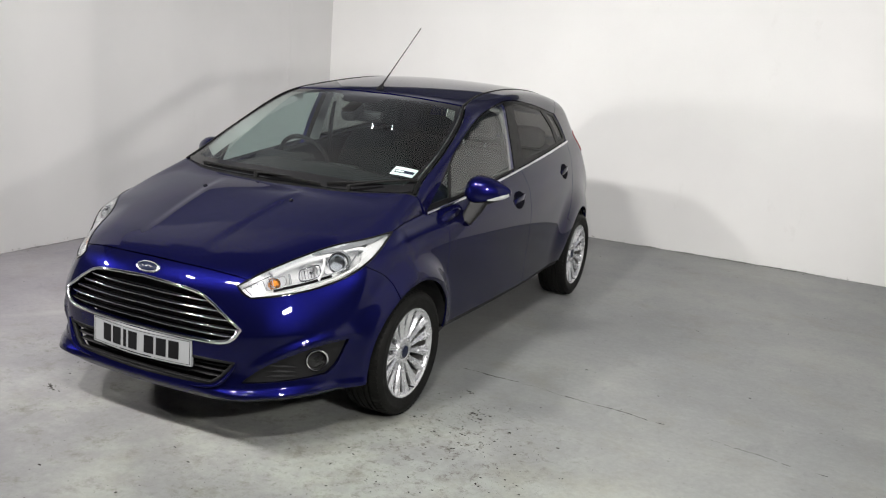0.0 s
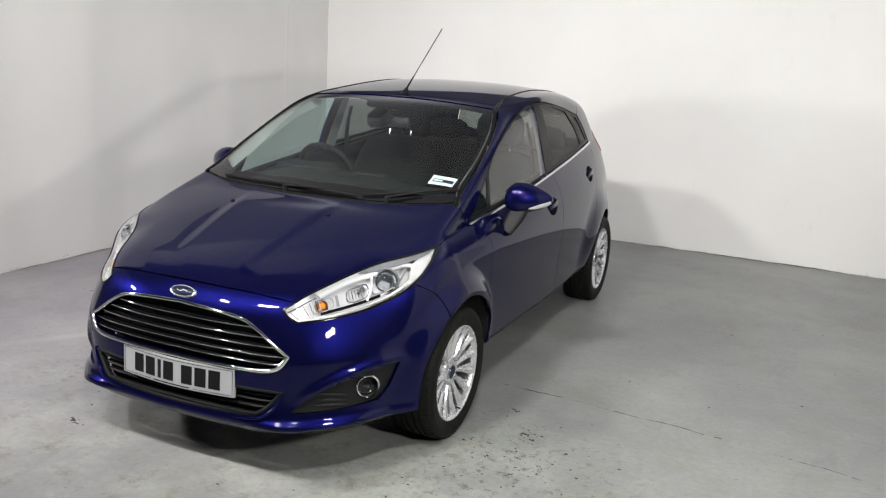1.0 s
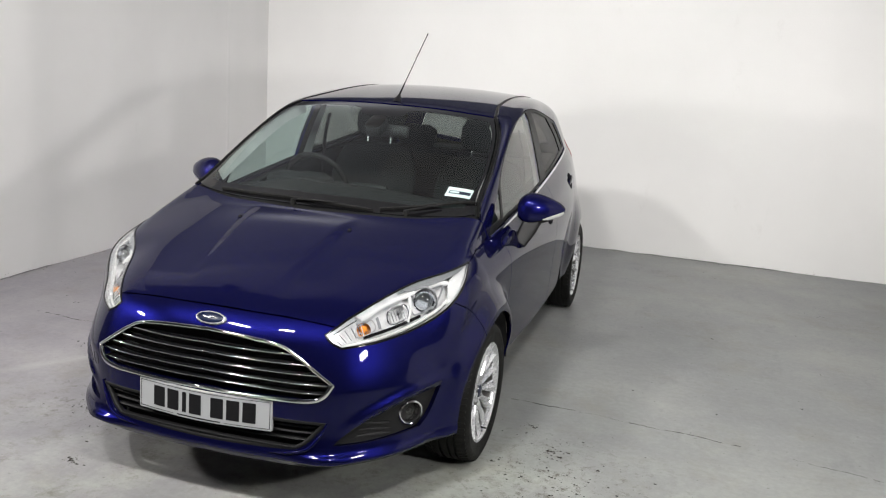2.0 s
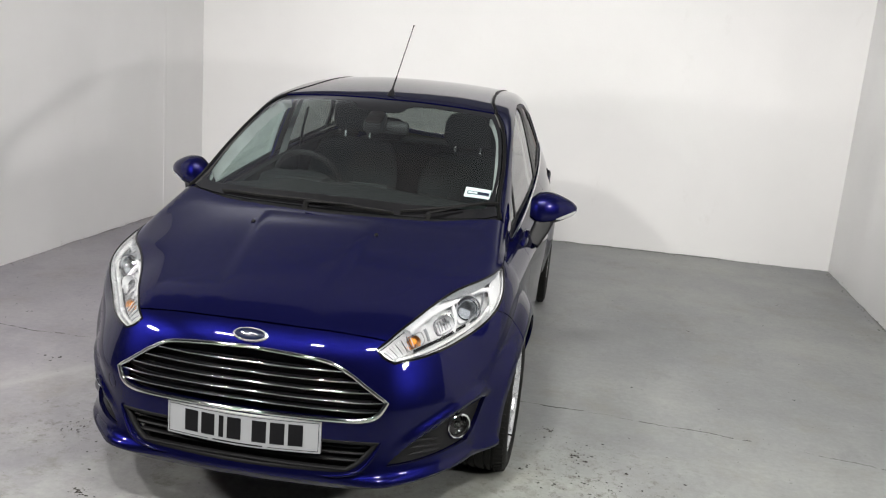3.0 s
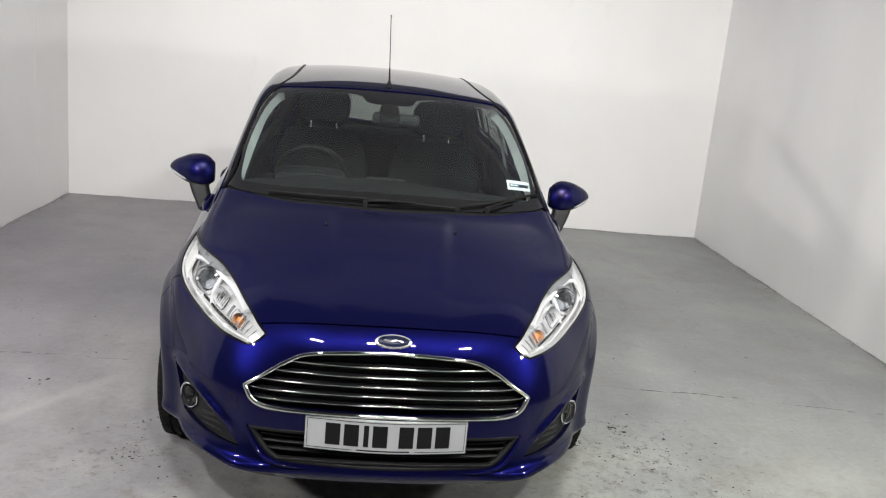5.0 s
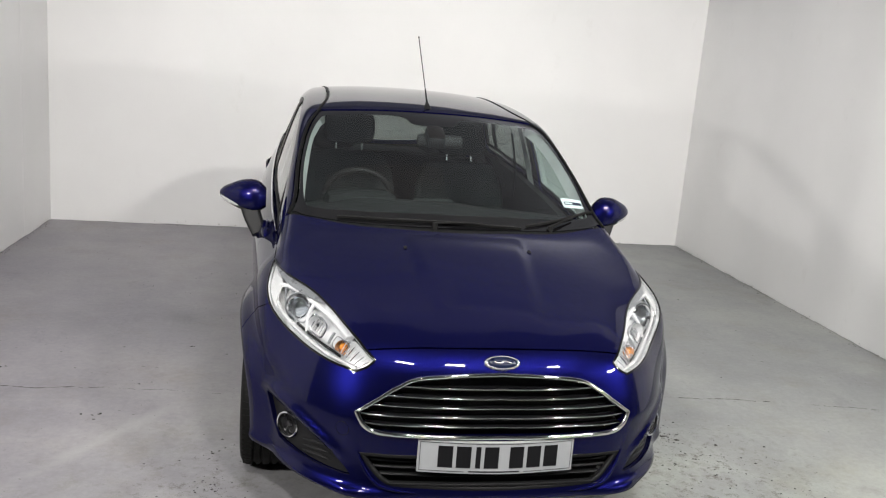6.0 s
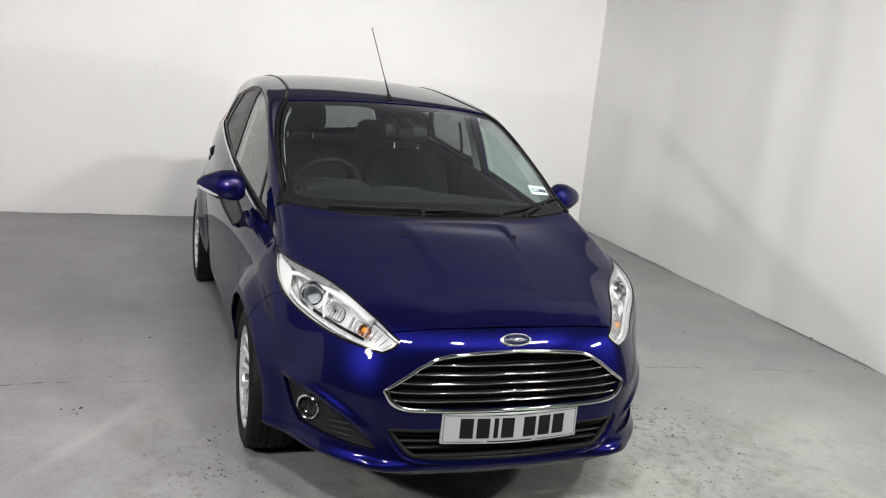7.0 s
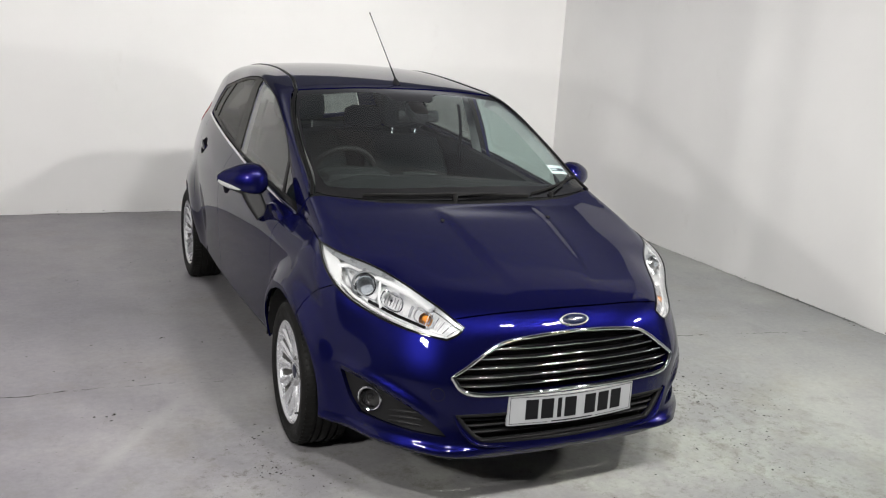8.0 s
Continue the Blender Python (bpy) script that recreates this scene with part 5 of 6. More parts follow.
wheel = make_wheel()
wheel.matrix_basis = pose(0.727, 0, 0.2895, 11, 0, -1.5)
copy_thing(wheel, pose(-0.727, 0, 0.2895, 47, 0, 178.5))
copy_thing(wheel, pose(0.730, WHEELBASE, 0.2895, 5, 0, 0))
copy_thing(wheel, pose(-0.730, WHEELBASE, 0.2895, 20, 0, 180))

# wheel wells, underside
for cy in (0.0, WHEELBASE):
    for s in (1, -1):
        v, f, k = [], [], 30
        for i, a in enumerate(np.linspace(0.18, math.pi - 0.12, k)):
            for r_, x in ((ARCH + 0.006, 0.79 if a < 1.1 else 0.822 if cy == 0 else 0.765), (ARCH + 0.02, 0.75), (ARCH + 0.03, 0.50)):
                v.append((s * x, cy - r_ * math.cos(a), AXLE + r_ * math.sin(a)))
        f = [(i * 3 + j, i * 3 + j + 1, i * 3 + 4 + j, i * 3 + 3 + j) for i in range(k - 1) for j in range(2)]
        f.append(tuple(i * 3 + 2 for i in range(k)))
        mesh_object("wheel_well", v, f, DARK, car, "dark wheel arch liner")
# undertray and intake block, added unseen to stop light leaking under the nose
part("undertray", box_bm((0.72, 0.42, 0.02), (0, -0.46, 0.240), 0.008), DARK, car, "black plastic undertray")
part("leak_block", box_bm((0.80, 0.06, 0.17), (0, -0.675, 0.312), 0.012), DARK, car, "dark block added behind the lower intake to stop light leaking through")
part("underbody", box_bm((1.24, 3.2, 0.16), (0, 1.2, 0.25), 0.04), DARK, car, "dark underside")
part("engine_cover", box_bm((1.0, 0.75, 0.36), (0, -0.22, 0.50), 0.05), DARK, car)
part("front_axle", box_bm((1.3, 0.06, 0.06), (0, 0, 0.27), 0.02), DARK, car)
part("rear_axle", box_bm((1.3, 0.06, 0.06), (0, WHEELBASE, 0.27), 0.02), DARK, car)
part("bulkhead", box_bm((1.30, 0.04, 0.62), (0, 0.30, 0.60), 0.01), DARK, car)

# ---- mirrors, handles, aerial, wipers ----
for s in (1, -1):
    mirror = new("door_mirror")
    mirror.parent = car
    tagged(mirror, "blue door mirror on a black stalk")
    # shell: tall at its root, drawn out to a low blunt tip
    high = spline((0, 0.047), (0.12, 0.071), (0.32, 0.081), (0.55, 0.072), (0.8, 0.047), (0.95, 0.024), (1, 0.011))
    deep = spline((0, 0.040), (0.15, 0.064), (0.4, 0.070), (0.7, 0.055), (0.92, 0.030), (1, 0.014))
    v, f, nu, nv = [], [], 30, 24
    for i in range(nu + 1):
        t_ = 0.5 - 0.5 * math.cos(math.pi * i / nu)
        x = 0.772 + 0.206 * t_
        h, dp = float(high(t_)), float(deep(t_))
        if i in (0, nu):
            h, dp = h * 0.6, dp * 0.6
        zc = 0.960 + 0.006 * t_
        yc = 0.606 + 0.062 * t_ * t_
        for j in range(nv):
            a = 2 * math.pi * j / nv
            cy_, sz = math.cos(a), math.sin(a)
            flat = 0.55 if cy_ > 0 else 1.0
            low = 0.80 if sz < 0 else 1.0
            v.append((s * x, yc + dp * flat * math.copysign(abs(cy_)**0.85, cy_), zc + h * low * math.copysign(abs(sz)**0.9, sz)))
    f = [(i * nv + j, i * nv + (j + 1) % nv, i * nv + nv + (j + 1) % nv, i * nv + nv + j) for i in range(nu) for j in range(nv)]
    f += [tuple(range(nv)), tuple(nu * nv + j for j in range(nv))]
    mesh_object("mirror_cap", v, f, PAINT, mirror, "glossy blue mirror cap", sharp=70)
    def patch(t0, t1, a0, a1, grow, n=12):
        """A piece of the shell between two stations and two angles, slightly proud."""
        pv, m_ = [], 10
        for i in range(n + 1):
            t_ = t0 + (t1 - t0) * i / n
            h, dp = float(high(t_)) + grow, float(deep(t_)) + grow
            for j in range(m_ + 1):
                a = radians(a0(t_) + (a1(t_) - a0(t_)) * j / m_)
                cy_, sz = math.cos(a), math.sin(a)
                pv.append((s * (0.772 + 0.206 * t_), 0.606 + 0.062 * t_ * t_ + dp * (0.55 if cy_ > 0 else 1.0) * math.copysign(abs(cy_)**0.85, cy_), 0.960 + 0.006 * t_ + h * (0.80 if sz < 0 else 1.0) * math.copysign(abs(sz)**0.9, sz)))
        return pv, [(i * (m_ + 1) + j, i * (m_ + 1) + j + 1, (i + 1) * (m_ + 1) + j + 1, (i + 1) * (m_ + 1) + j) for i in range(n) for j in range(m_)]
    mesh_object("lower_shell", *patch(0.03, 0.97, lambda q: 232 - 22 * q, lambda q: 325, 0.0012), PLASTIC, mirror, "black lower shell")
    mesh_object("side_repeater", *patch(0.58, 0.985, lambda q: 212 - 60 * max(q - 0.58, 0), lambda q: 216 + 105 * max(q - 0.58, 0), 0.0026), LAMP_WHITE, mirror, "clear silver indicator wedge")
    stalk = [(0.842, 0.600, 0.925), (0.830, 0.582, 0.885), (0.812, 0.560, 0.845), (0.797, 0.540, 0.812)]
    v, f = sweep(smooth_line(stalk, 0.01) * [s, 1, 1], slab(0.082, 0.056, 0.35), up=(0, 1, 0), scale=np.linspace(1.05, 0.78, len(smooth_line(stalk, 0.01))))
    mesh_object("stalk", v, f, PLASTIC, mirror, "black plastic stalk")
    c0 = surface([(0.765, 0.43, 0.862)], 0.004)[0]
    v, f = [], []
    for i in range(13):
        th = math.pi * i / 12
        for j in range(20):
            a = 2 * math.pi * j / 20
            v.append((s * (c0[0] + 0.022 * math.sin(th) * math.cos(a)), c0[1] - 0.105 * math.cos(th), c0[2] - 0.006 + 0.027 * math.sin(th) * math.sin(a) + 0.012 * -math.cos(th)))
    f = [(i * 20 + j, i * 20 + (j + 1) % 20, i * 20 + 20 + (j + 1) % 20, i * 20 + 20 + j) for i in range(12) for j in range(20)]
    mesh_object("mirror_foot", v, f, PAINT, mirror, "rounded blue mirror foot")
    mesh_object("mirror_glass", [(s * 0.795, 0.650, 0.925), (s * 0.945, 0.676, 0.935), (s * 0.945, 0.676, 0.985), (s * 0.795, 0.650, 1.005)], [(0, 1, 2, 3)], CHROME, mirror)
    # pull handles over near-black discs that paint the shade of scooped cups
    for y0, z0, rise in ((1.235, 0.842, 0.010), (2.150, 0.925, 0.012)):
        grip = surface(smooth_line([(0.82, y0 - 0.075, z0 - rise), (0.82, y0 - 0.04, z0 - rise * 0.4), (0.82, y0 + 0.04, z0 + rise * 0.6), (0.82, y0 + 0.080, z0 + rise)], 0.012), 0.0)
        bow = np.sin(np.linspace(0, math.pi, len(grip)))[:, None]**0.6
        grip = grip + normals(grip) * (-0.001 + 0.011 * bow)
        v, f = sweep(grip * [s, 1, 1], slab(0.012, 0.030, 0.45), up=(0, 0, 1))
        door = (front_door if y0 < 2 else rear_door)[0 if s > 0 else 1]
        mesh_object("door_handle", v, f, PAINT, door, "blue pull handle")
        c0 = surface([(0.82, y0, z0 - 0.004)], 0.0015)[0]
        n0 = normals(c0[None])[0]
        tq = Matrix.Translation(c0 * [s, 1, 1]) @ Vector(n0 * [s, 1, 1]).to_track_quat("Z", "Y").to_matrix().to_4x4()
        v = [tq @ Vector((0.080 * math.cos(a) * rr, 0.050 * math.sin(a) * rr, hh)) for rr, hh in ((1, -0.002), (0.9, 0.0005), (0.5, 0.001)) for a in np.linspace(0, 2 * math.pi, 32, endpoint=False)]
        f = [(r_ * 32 + i, r_ * 32 + (i + 1) % 32, r_ * 32 + 32 + (i + 1) % 32, r_ * 32 + 32 + i) for r_ in range(2) for i in range(32)] + [tuple(64 + i for i in range(32))]
        mesh_object("handle_shade", v, f, SCOOP_SHADE, door, "near-black disc painting the shade in a scooped handle cup")
    # washer jets on the bonnet
    jet = surface([(0.245 * s, -0.153, 0.932)])[0]
    bm = box_bm((0.013, 0.018, 0.008), tuple(jet + [0, 0, 0.002]), 0.003, turn=(15, 0, 0))
    part("washer_jet", bm, PLASTIC, bonnet, "small black washer jet")

aerial = new("aerial")
aerial.parent = car
tagged(aerial, "thin black rod aerial leaning back")
base = surface([(0, 1.02, 1.385)])[0]
v, f = [], []
for z_, a_, b_ in ((-0.004, 0.020, 0.036), (0.006, 0.017, 0.031), (0.018, 0.010, 0.018), (0.028, 0.006, 0.009)):
    v += [(a_ * math.cos(q), base[1] + z_ * 0.9 + b_ * math.sin(q), base[2] + z_) for q in np.linspace(0, 2 * math.pi, 20, endpoint=False)]
f = [(r_ * 20 + i, r_ * 20 + (i + 1) % 20, r_ * 20 + 20 + (i + 1) % 20, r_ * 20 + 20 + i) for r_ in range(3) for i in range(20)] + [tuple(60 + i for i in range(20))]
mesh_object("aerial_base", v, f, PLASTIC, aerial)
tip = np.array((0.0, 1.466, 1.734))
root = base + [0, 0.022, 0.024]
mesh_object("aerial_foot", *sweep(smooth_line([root, root + (tip - root) * 0.2], 0.01), ring(0.0055, 10), scale=np.linspace(1, 0.6, len(smooth_line([root, root + (tip - root) * 0.2], 0.01)))), PLASTIC, aerial)
mesh_object("aerial_rod", *sweep(smooth_line([root, tip], 0.03), ring(0.0024, 8)), GLOSS_BLACK, aerial)
mesh_object("aerial_tip", *sweep([tip - (tip - root) * 0.012, tip + (tip - root) * 0.004], ring(0.0036, 8)), PLASTIC, aerial)

for name, blade, arm in (("wiper", [(-0.485, 0.125, 0.97), (-0.30, 0.078, 0.985), (-0.08, 0.060, 0.99), (0.12, 0.050, 0.985), (0.262, 0.055, 0.975)], [(-0.10, 0.040, 0.985), (-0.02, 0.045, 0.99), (0.10, 0.052, 0.985)]),
                         ("wiper", [(0.285, 0.075, 0.975), (0.40, 0.125, 0.982), (0.52, 0.205, 0.985), (0.632, 0.300, 0.990)], [(0.395, 0.092, 0.965), (0.45, 0.130, 0.978), (0.52, 0.190, 0.985)])):
    wiper = new(name)
    wiper.parent = car
    tagged(wiper, "black wiper resting at the foot of the windscreen")
    p = surface(smooth_line(blade, 0.02), 0.006)
    mesh_object("blade", *sweep(p, slab(0.007, 0.009, 0.4), scale=np.concatenate([np.linspace(0.5, 1, 4), np.ones(len(p) - 8), np.linspace(1, 0.5, 4)])), WIPER_BLACK, wiper)
    p2 = surface(smooth_line(blade, 0.02), 0.002)
    mesh_object("rubber_lip", *sweep(p2, slab(0.004, 0.010, 0.2)), RUBBER, wiper)
    q = surface(smooth_line(arm, 0.015), 0.012)
    mesh_object("wiper_arm", *sweep(q, slab(0.011, 0.006, 0.4), scale=np.linspace(1.3, 0.7, len(q))), WIPER_BLACK, wiper)
    c = surface([arm[0]], 0.002)[0]
    v, f = lathe([(0.011, -0.02), (0.011, 0.006), (0.008, 0.010), (0.0, 0.011)], 20)
    mesh_object("wiper_pivot", [(c[0] + z, c[1] + y, c[2] + x) for x, y, z in v], f, WIPER_BLACK, wiper)

# ---- cabin ----
cabin = new("dashboard")
cabin.parent = car
tagged(cabin, "charcoal moulded dashboard under the windscreen")
v, f, nx = [], [], 25
prof = [(0.16, 0.93), (0.30, 0.965), (0.50, 0.975), (0.66, 0.965), (0.74, 0.93), (0.77, 0.86), (0.74, 0.70), (0.70, 0.50), (0.40, 0.45)]
for i in range(nx):
    x = -0.70 + 1.40 * i / (nx - 1)
    hump = 0.035 * math.exp(-((x + 0.35) / 0.17)**2) + 0.012 * math.exp(-(x / 0.16)**2)
    for y, z in prof:
        v.append((x, y + 0.25 * max(abs(x) - 0.45, 0), z - 0.10 * x * x + (hump if 0.4 < y < 0.76 and z > 0.9 else 0)))
k = len(prof)
f = [(i * k + j, i * k + j + 1, i * k + k + j + 1, i * k + k + j) for i in range(nx - 1) for j in range(k - 1)]
mesh_object("dash_top", v, f, TRIM, cabin, "dark grained dashboard top", sharp=60)
part("centre_screen", box_bm((0.20, 0.06, 0.05), (0.0, 0.67, 0.960), 0.02, turn=(-20, 0, 0)), TRIM, cabin)
part("screen_vent", box_bm((0.36, 0.05, 0.006), (-0.02, 0.27, 0.962), 0.002, turn=(10, 0, 0)), DARK, cabin)

wheel_m = Matrix.Translation((-0.345, 0.814, 0.945)) @ Euler((radians(90 + 25), 0, 0)).to_matrix().to_4x4()
steer = new("steering_wheel")
steer.parent = car
tagged(steer, "dark leather steering wheel with silver spokes")
v, f = [], []
R_, r2, n1, n2 = 0.162, 0.0135, 48, 12
for i in range(n1):
    a = 2 * math.pi * i / n1
    for j in range(n2):
        b = 2 * math.pi * j / n2
        v.append(wheel_m @ Vector(((R_ + r2 * math.cos(b)) * math.cos(a), (R_ + r2 * math.cos(b)) * math.sin(a), r2 * math.sin(b))))
f = [(i * n2 + j, i * n2 + (j + 1) % n2, ((i + 1) % n1) * n2 + (j + 1) % n2, ((i + 1) % n1) * n2 + j) for i in range(n1) for j in range(n2)]
mesh_object("rim", v, f, WIPER_BLACK, steer)
for a in (0.1, math.pi - 0.1, -math.pi / 2):
    mesh_object("spoke", *sweep([wheel_m @ Vector((rr * math.cos(a), rr * math.sin(a), 0.008)) for rr in (0.05, 0.11, 0.165)], slab(0.030, 0.014, 0.4)), TRIM, steer)
bm = box_bm((0.14, 0.12, 0.05), (0, 0, 0.01), 0.02)
bm.transform(wheel_m)
part("airbag_cover", bm, TRIM, steer)
bm = box_bm((0.34, 0.18, 0.13), (-0.345, 0.62, 0.950), 0.055)
part("instrument_cowl", bm, TRIM, cabin)


def rounded(name, rows, mat, parent, label=""):
    """A cushion: rounded cross-sections (centre, half width, half depth) stacked upwards."""
    v, f, n = [], [], 24
    for (x, y, z), w, d in rows:
        for i in range(n):
            a = 2 * math.pi * i / n
            c, s_ = math.cos(a), math.sin(a)
            v.append((x + w * math.copysign(abs(c)**0.5, c), y + d * math.copysign(abs(s_)**0.6, s_), z))
    f = [(r_ * n + i, r_ * n + (i + 1) % n, r_ * n + n + (i + 1) % n, r_ * n + n + i) for r_ in range(len(rows) - 1) for i in range(n)]
    f += [tuple(range(n)), tuple((len(rows) - 1) * n + i for i in range(n))]
    return mesh_object(name, v, f, mat, parent, label, sharp=60)


def seat(x, y, top_, posts, name, width):
    st = new(name)
    st.parent = car
    tagged(st, "charcoal cloth seat with a separate head restraint")
    h = top_ - 0.52
    rounded("backrest", [((x, y - 0.18 + 0.19 * t_, 0.52 + h * t_), width * (0.92 + 0.12 * math.sin(t_ * 2.6) - 0.22 * max(t_ - 0.75, 0) / 0.25), 0.075 - 0.025 * t_) for t_ in (0, 0.1, 0.25, 0.45, 0.65, 0.8, 0.9, 0.96)]
            + [((x, y + 0.01, top_ - 0.002), width * 0.55, 0.03)], CLOTH, st)
    rounded("cushion", [((x, y - 0.42, z), width * q, 0.25 * q) for z, q in ((0.40, 0.9), (0.44, 1.0), (0.50, 1.0), (0.535, 0.85))], CLOTH, st)
    for s in (-1, 1):
        mesh_object("post", *sweep([(x + s * posts, y + 0.005, top_ - 0.03), (x + s * posts, y + 0.015, top_ + 0.075)], ring(0.0055, 10)), SILVER, st, "chrome head restraint post")
    rounded("head_restraint", [((x, y + 0.015 + 0.02 * t_, top_ + 0.038 + 0.19 * t_), 0.145 * q, 0.055 * q) for t_, q in ((0, 0.65), (0.08, 0.9), (0.3, 1.0), (0.7, 0.98), (0.92, 0.8), (1.0, 0.5))], CLOTH, st)


seat(-0.328, 1.645, 1.085, 0.073, "front_seat", 0.255)
seat(0.322, 1.665, 1.050, 0.073, "front_seat", 0.255)
part("rear_bench", box_bm((1.22, 0.16, 0.66), (0, 2.42, 0.66), 0.05, turn=(-14, 0, 0)), CLOTH, car, "charcoal rear bench backrest")
for x in (-0.36, 0.36):
    rounded("rear_head_restraint", [((x, 2.50, 1.0 + 0.14 * t_), 0.14 * q, 0.05 * q) for t_, q in ((0, 0.8), (0.2, 1.0), (0.8, 0.95), (1.0, 0.6))], CLOTH, car)
part("parcel_shelf", box_bm((1.10, 0.34, 0.02), (0, 2.70, 0.98), 0.008), TRIM, car)
part("cabin_floor", box_bm((1.36, 2.3, 0.03), (0, 1.45, 0.345), 0.008), DARK, car)
part("centre_console", box_bm((0.20, 0.7, 0.22), (0, 1.05, 0.47), 0.03), TRIM, car)

# headlining and trims follow the skin from inside
lining_seg = [[(0.0, 0.955, 1.37), (0.25, 0.965, 1.36), (0.50, 1.0, 1.33)], [(0.50, 1.0, 1.33), (0.50, 1.4, 1.38), (0.50, 2.0, 1.40), (0.45, 2.72, 1.345)], [(0.45, 2.72, 1.345), (0, 2.78, 1.36), (-0.45, 2.72, 1.345)],
              [(-0.45, 2.72, 1.345), (-0.50, 2.0, 1.40), (-0.50, 1.4, 1.38), (-0.50, 1.0, 1.33)], [(-0.50, 1.0, 1.33), (-0.25, 0.965, 1.36), (0.0, 0.955, 1.37)]]
skin("headlining", TOP, lining_seg, LINING, car, "pale grey cloth headlining", res=0.06, lift=-0.035, depth=0.0)
for s in (1, -1):
    only = dict(mirror_only=s < 0)
    face = np.array(a_inner[1:]) + [-0.034, 0.004, 0.0]
    face = smooth_line(face, 0.04)
    rows = [surface(face, -0.010), surface(face, -0.070) + [0.004, 0, 0], surface(face, -0.070) + [0.012, 0, 0], surface(face, -0.010) + [0.008, 0, 0]]
    k = len(face)
    v = np.stack(rows, 1).reshape(-1, 3) * [s, 1, 1]
    f = [(i * 4 + j, i * 4 + (j + 1) % 4, i * 4 + 4 + (j + 1) % 4, i * 4 + 4 + j) for i in range(k - 1) for j in range(4)]
    mesh_object("pillar_inner_trim", v, f, LINING, car, "pale inner face of the screen pillar", sharp=30)
    fin = surface(smooth_line([(0.448, -0.765, 0.394), (0.428, -0.775, 0.347), (0.388, -0.790, 0.298), (0.330, -0.800, 0.274), (0.26, -0.81, 0.268)], 0.008), 0.004)
    v, f = sweep(fin * [s, 1, 1], slab(0.013, 0.020, 0.45), up=(0, -1, 0), scale=np.sin(np.linspace(0.35, 2.95, len(fin))))
    mesh_object("intake_blade", v, f, PAINT, car, "blue blade beside the lower intake")
    skin("rail_trim", BARREL, [dlo_top[4:], [dlo_top[-1], ditch[-1]], ditch[::-1][:-1], [ditch[1], dlo_top[4]]], LINING, car, "pale grey roof rail trim", res=0.04, lift=-0.030, depth=0.0, gap=0.010, **only)
    skin("centre_pillar_trim", BARREL, [[(0.60, 1.40, 1.35), (0.70, 1.37, 1.15), (0.75, 1.345, 0.97)], [(0.75, 1.345, 0.97), (0.75, 1.475, 0.98)], [(0.75, 1.475, 0.98), (0.70, 1.475, 1.15), (0.60, 1.48, 1.35)], [(0.60, 1.48, 1.35), (0.60, 1.40, 1.35)]],
         LINING, car, "pale grey centre pillar trim", res=0.03, lift=-0.045, depth=0.0, **only)
    skin("door_frame_inner", BARREL, [[(0.60, 1.362, 1.345), (0.70, 1.332, 1.15), (0.75, 1.307, 0.97)], [(0.75, 1.307, 0.97), (0.75, 1.345, 0.97)], [(0.75, 1.345, 0.97), (0.70, 1.37, 1.15), (0.60, 1.40, 1.345)], [(0.60, 1.40, 1.345), (0.60, 1.362, 1.345)]],
         JAMB, car, "blue inner edge of the front door frame", res=0.03, lift=-0.016, gap=0.0, depth=0.0, **only)
    skin("door_trim", BARREL, [[(0.72, 0.34, 0.910), (0.74, 0.9, 0.965), (0.74, 1.4, 1.008), (0.70, 2.3, 1.08)], [(0.70, 2.3, 1.08), (0.82, 2.2, 0.45)], [(0.82, 2.2, 0.45), (0.82, 1.3, 0.40), (0.82, 0.42, 0.45)], [(0.82, 0.42, 0.45), (0.72, 0.34, 0.910)]],
         TRIM, car, "charcoal door trim", res=0.05, lift=-0.055, depth=0.03, **only)
    skin("quarter_trim", BARREL, [dlo_back, [dlo_back[-1], (0.72, 2.38, 0.85)], [(0.72, 2.38, 0.85), (0.62, 2.84, 0.85)], [(0.62, 2.84, 0.85), (0.55, 2.78, 1.15), (0.47, 2.72, 1.33)], [(0.47, 2.72, 1.33), dlo_back[0]]], TRIM, car, "dark rear pillar trim", res=0.05, lift=-0.03, depth=0.0, **only)
    belt_line = [(s * x, y, z) for x, y, z in ((0.565, 1.44, 1.25), (0.60, 1.46, 1.10), (0.62, 1.50, 0.90))]
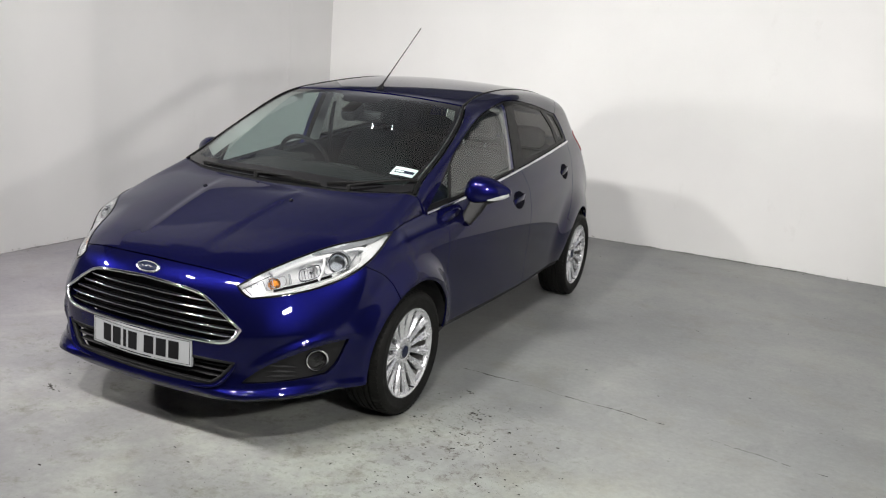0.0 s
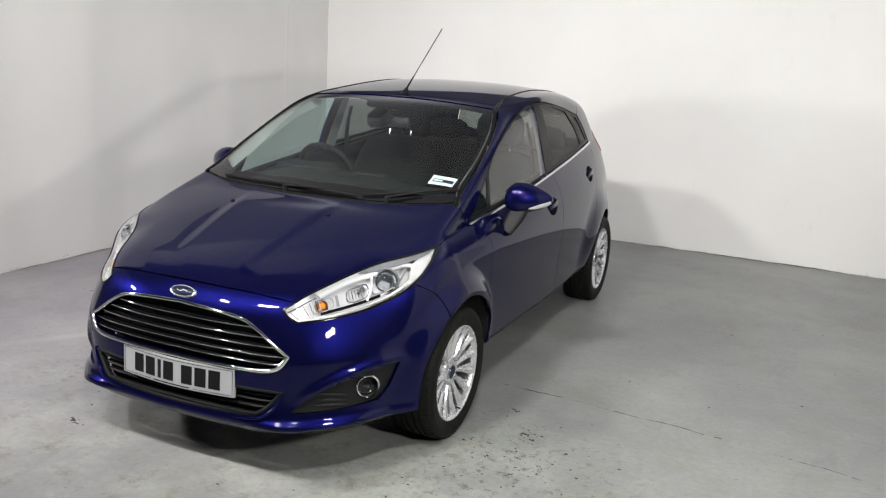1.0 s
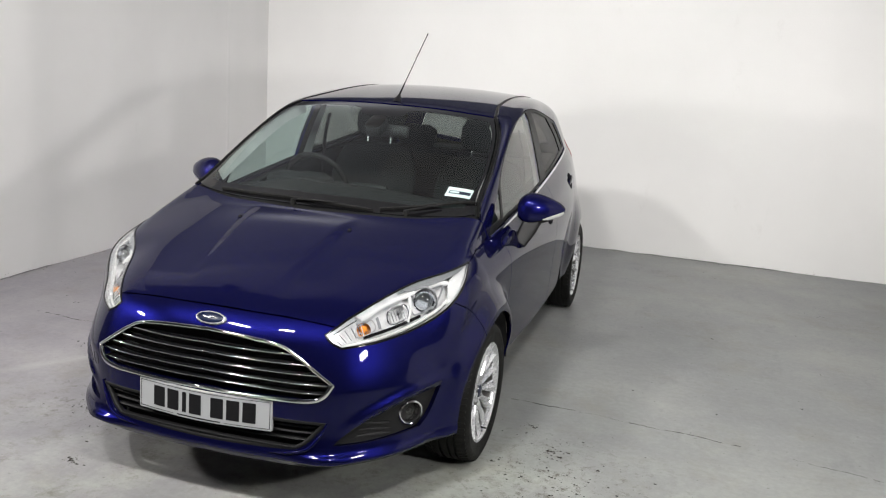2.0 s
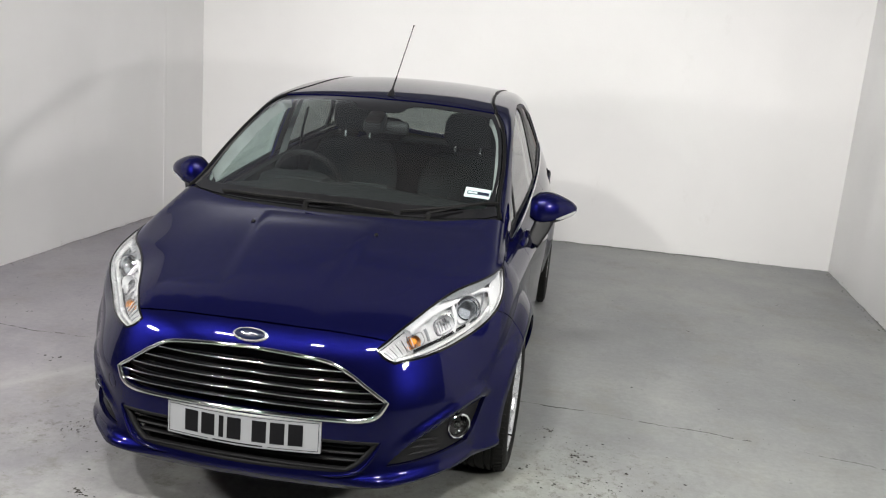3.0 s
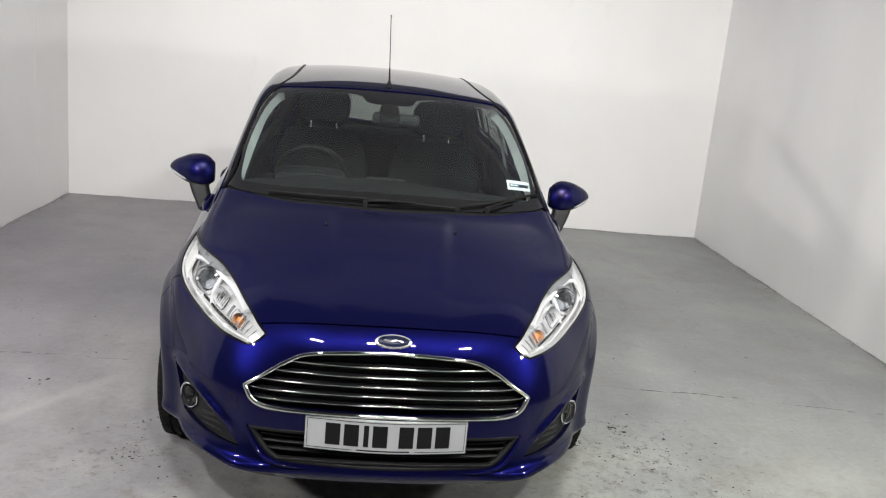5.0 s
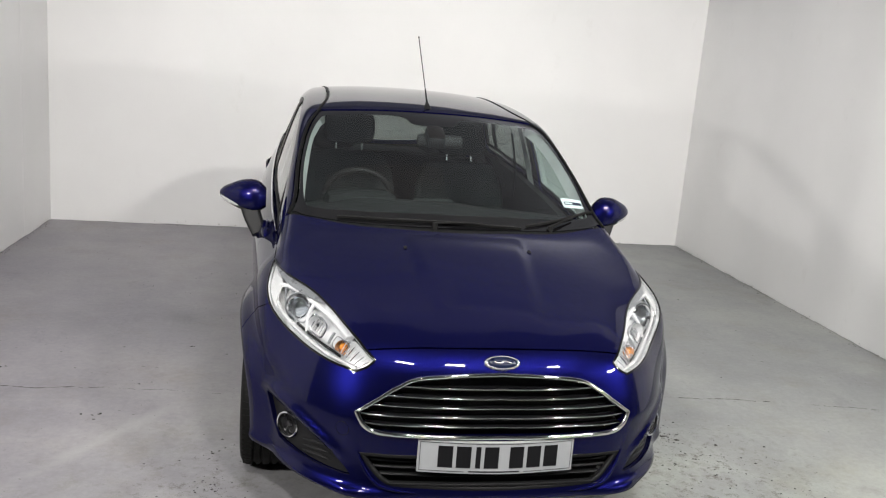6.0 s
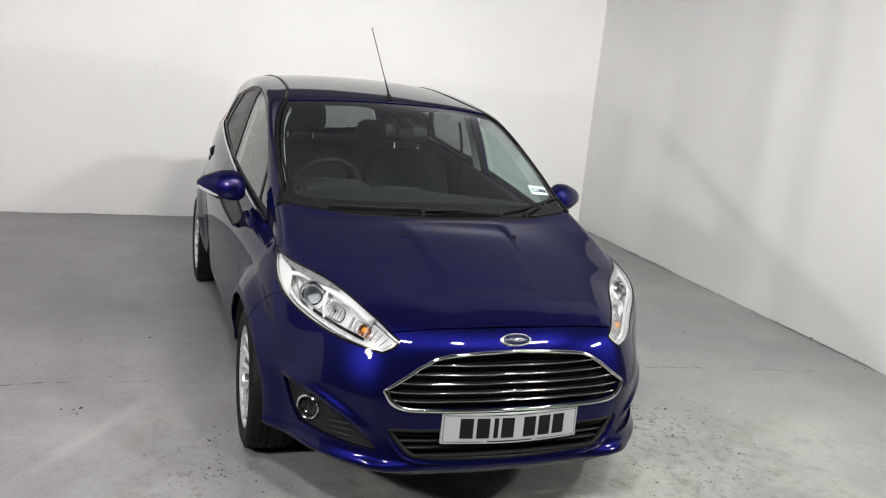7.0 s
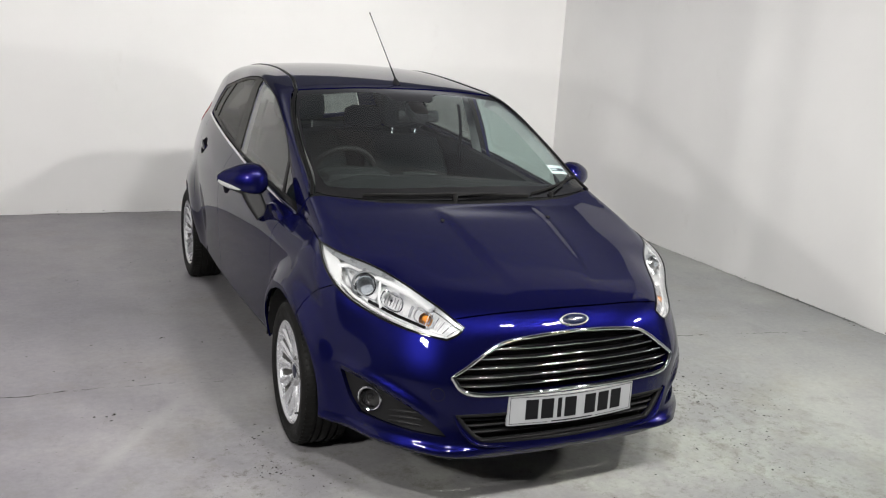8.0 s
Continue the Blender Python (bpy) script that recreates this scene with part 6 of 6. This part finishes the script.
    mesh_object("seat_belt", *sweep(smooth_line(belt_line, 0.04), slab(0.045, 0.003, 0.2), up=(1, 0, 0)), CLOTH, car)
skin("tailgate_trim", BACK, [[(0.50, 2.84, 1.00), (0, 2.97, 0.99), (-0.50, 2.84, 1.00)], [(-0.50, 2.84, 1.00), (-0.5, 2.9, 0.6)], [(-0.5, 2.9, 0.6), (0.5, 2.9, 0.6)], [(0.5, 2.9, 0.6), (0.50, 2.84, 1.00)]], TRIM, car, "dark tailgate trim", res=0.06, lift=-0.03, depth=0.0)

# inside mirror with its sensor box, and the sticker on the glass
cab = new("interior_mirror")
cab.parent = car
tagged(cab, "black interior mirror behind the windscreen")
part("mirror_body", box_bm((0.225, 0.035, 0.062), (0.035, 0.80, 1.245), 0.018, turn=(-12, 0, 0)), PLASTIC, cab)
part("sensor_box", box_bm((0.092, 0.13, 0.075), (0.0, 0.735, 1.268), 0.026, turn=(22, 0, 0)), PLASTIC, cab)


def on_glass(name, x0, x1, v0, v1, lift, mat, parent, label=""):
    """A small rectangle stuck inside the windscreen: across x0..x1, from v1 up to v0 along its slope."""
    q, nx_, nz_ = [], 9, 5
    for t_ in np.linspace(v0, v1, nz_):
        for x in np.linspace(x0, x1, nx_):
            k_ = (x - 0.506) / 0.101
            ya, za, yb, zb = 0.332 + 0.035 * k_, 1.060 - 0.018 * k_, 0.266 + 0.039 * k_, 1.030 - 0.018 * k_
            q.append((x, ya + (yb - ya) * t_, za + (zb - za) * t_))
    p = surface(q, lift)
    f = [(r_ * nx_ + i, r_ * nx_ + i + 1, r_ * nx_ + nx_ + i + 1, r_ * nx_ + nx_ + i) for r_ in range(nz_ - 1) for i in range(nx_ - 1)]
    return mesh_object(name, p, f, mat, parent, label)


sticker = on_glass("windscreen_sticker", 0.506, 0.607, 0.0, 1.0, -0.0065, STICKER, car, "white sticker with a dark printed band on the windscreen")
on_glass("printed_band", 0.516, 0.602, 0.36, 0.70, -0.0058, NAVY, sticker, "dark navy band")
on_glass("printed_line", 0.520, 0.556, 0.44, 0.62, -0.0052, STICKER, sticker, "pale bar in place of small lettering")
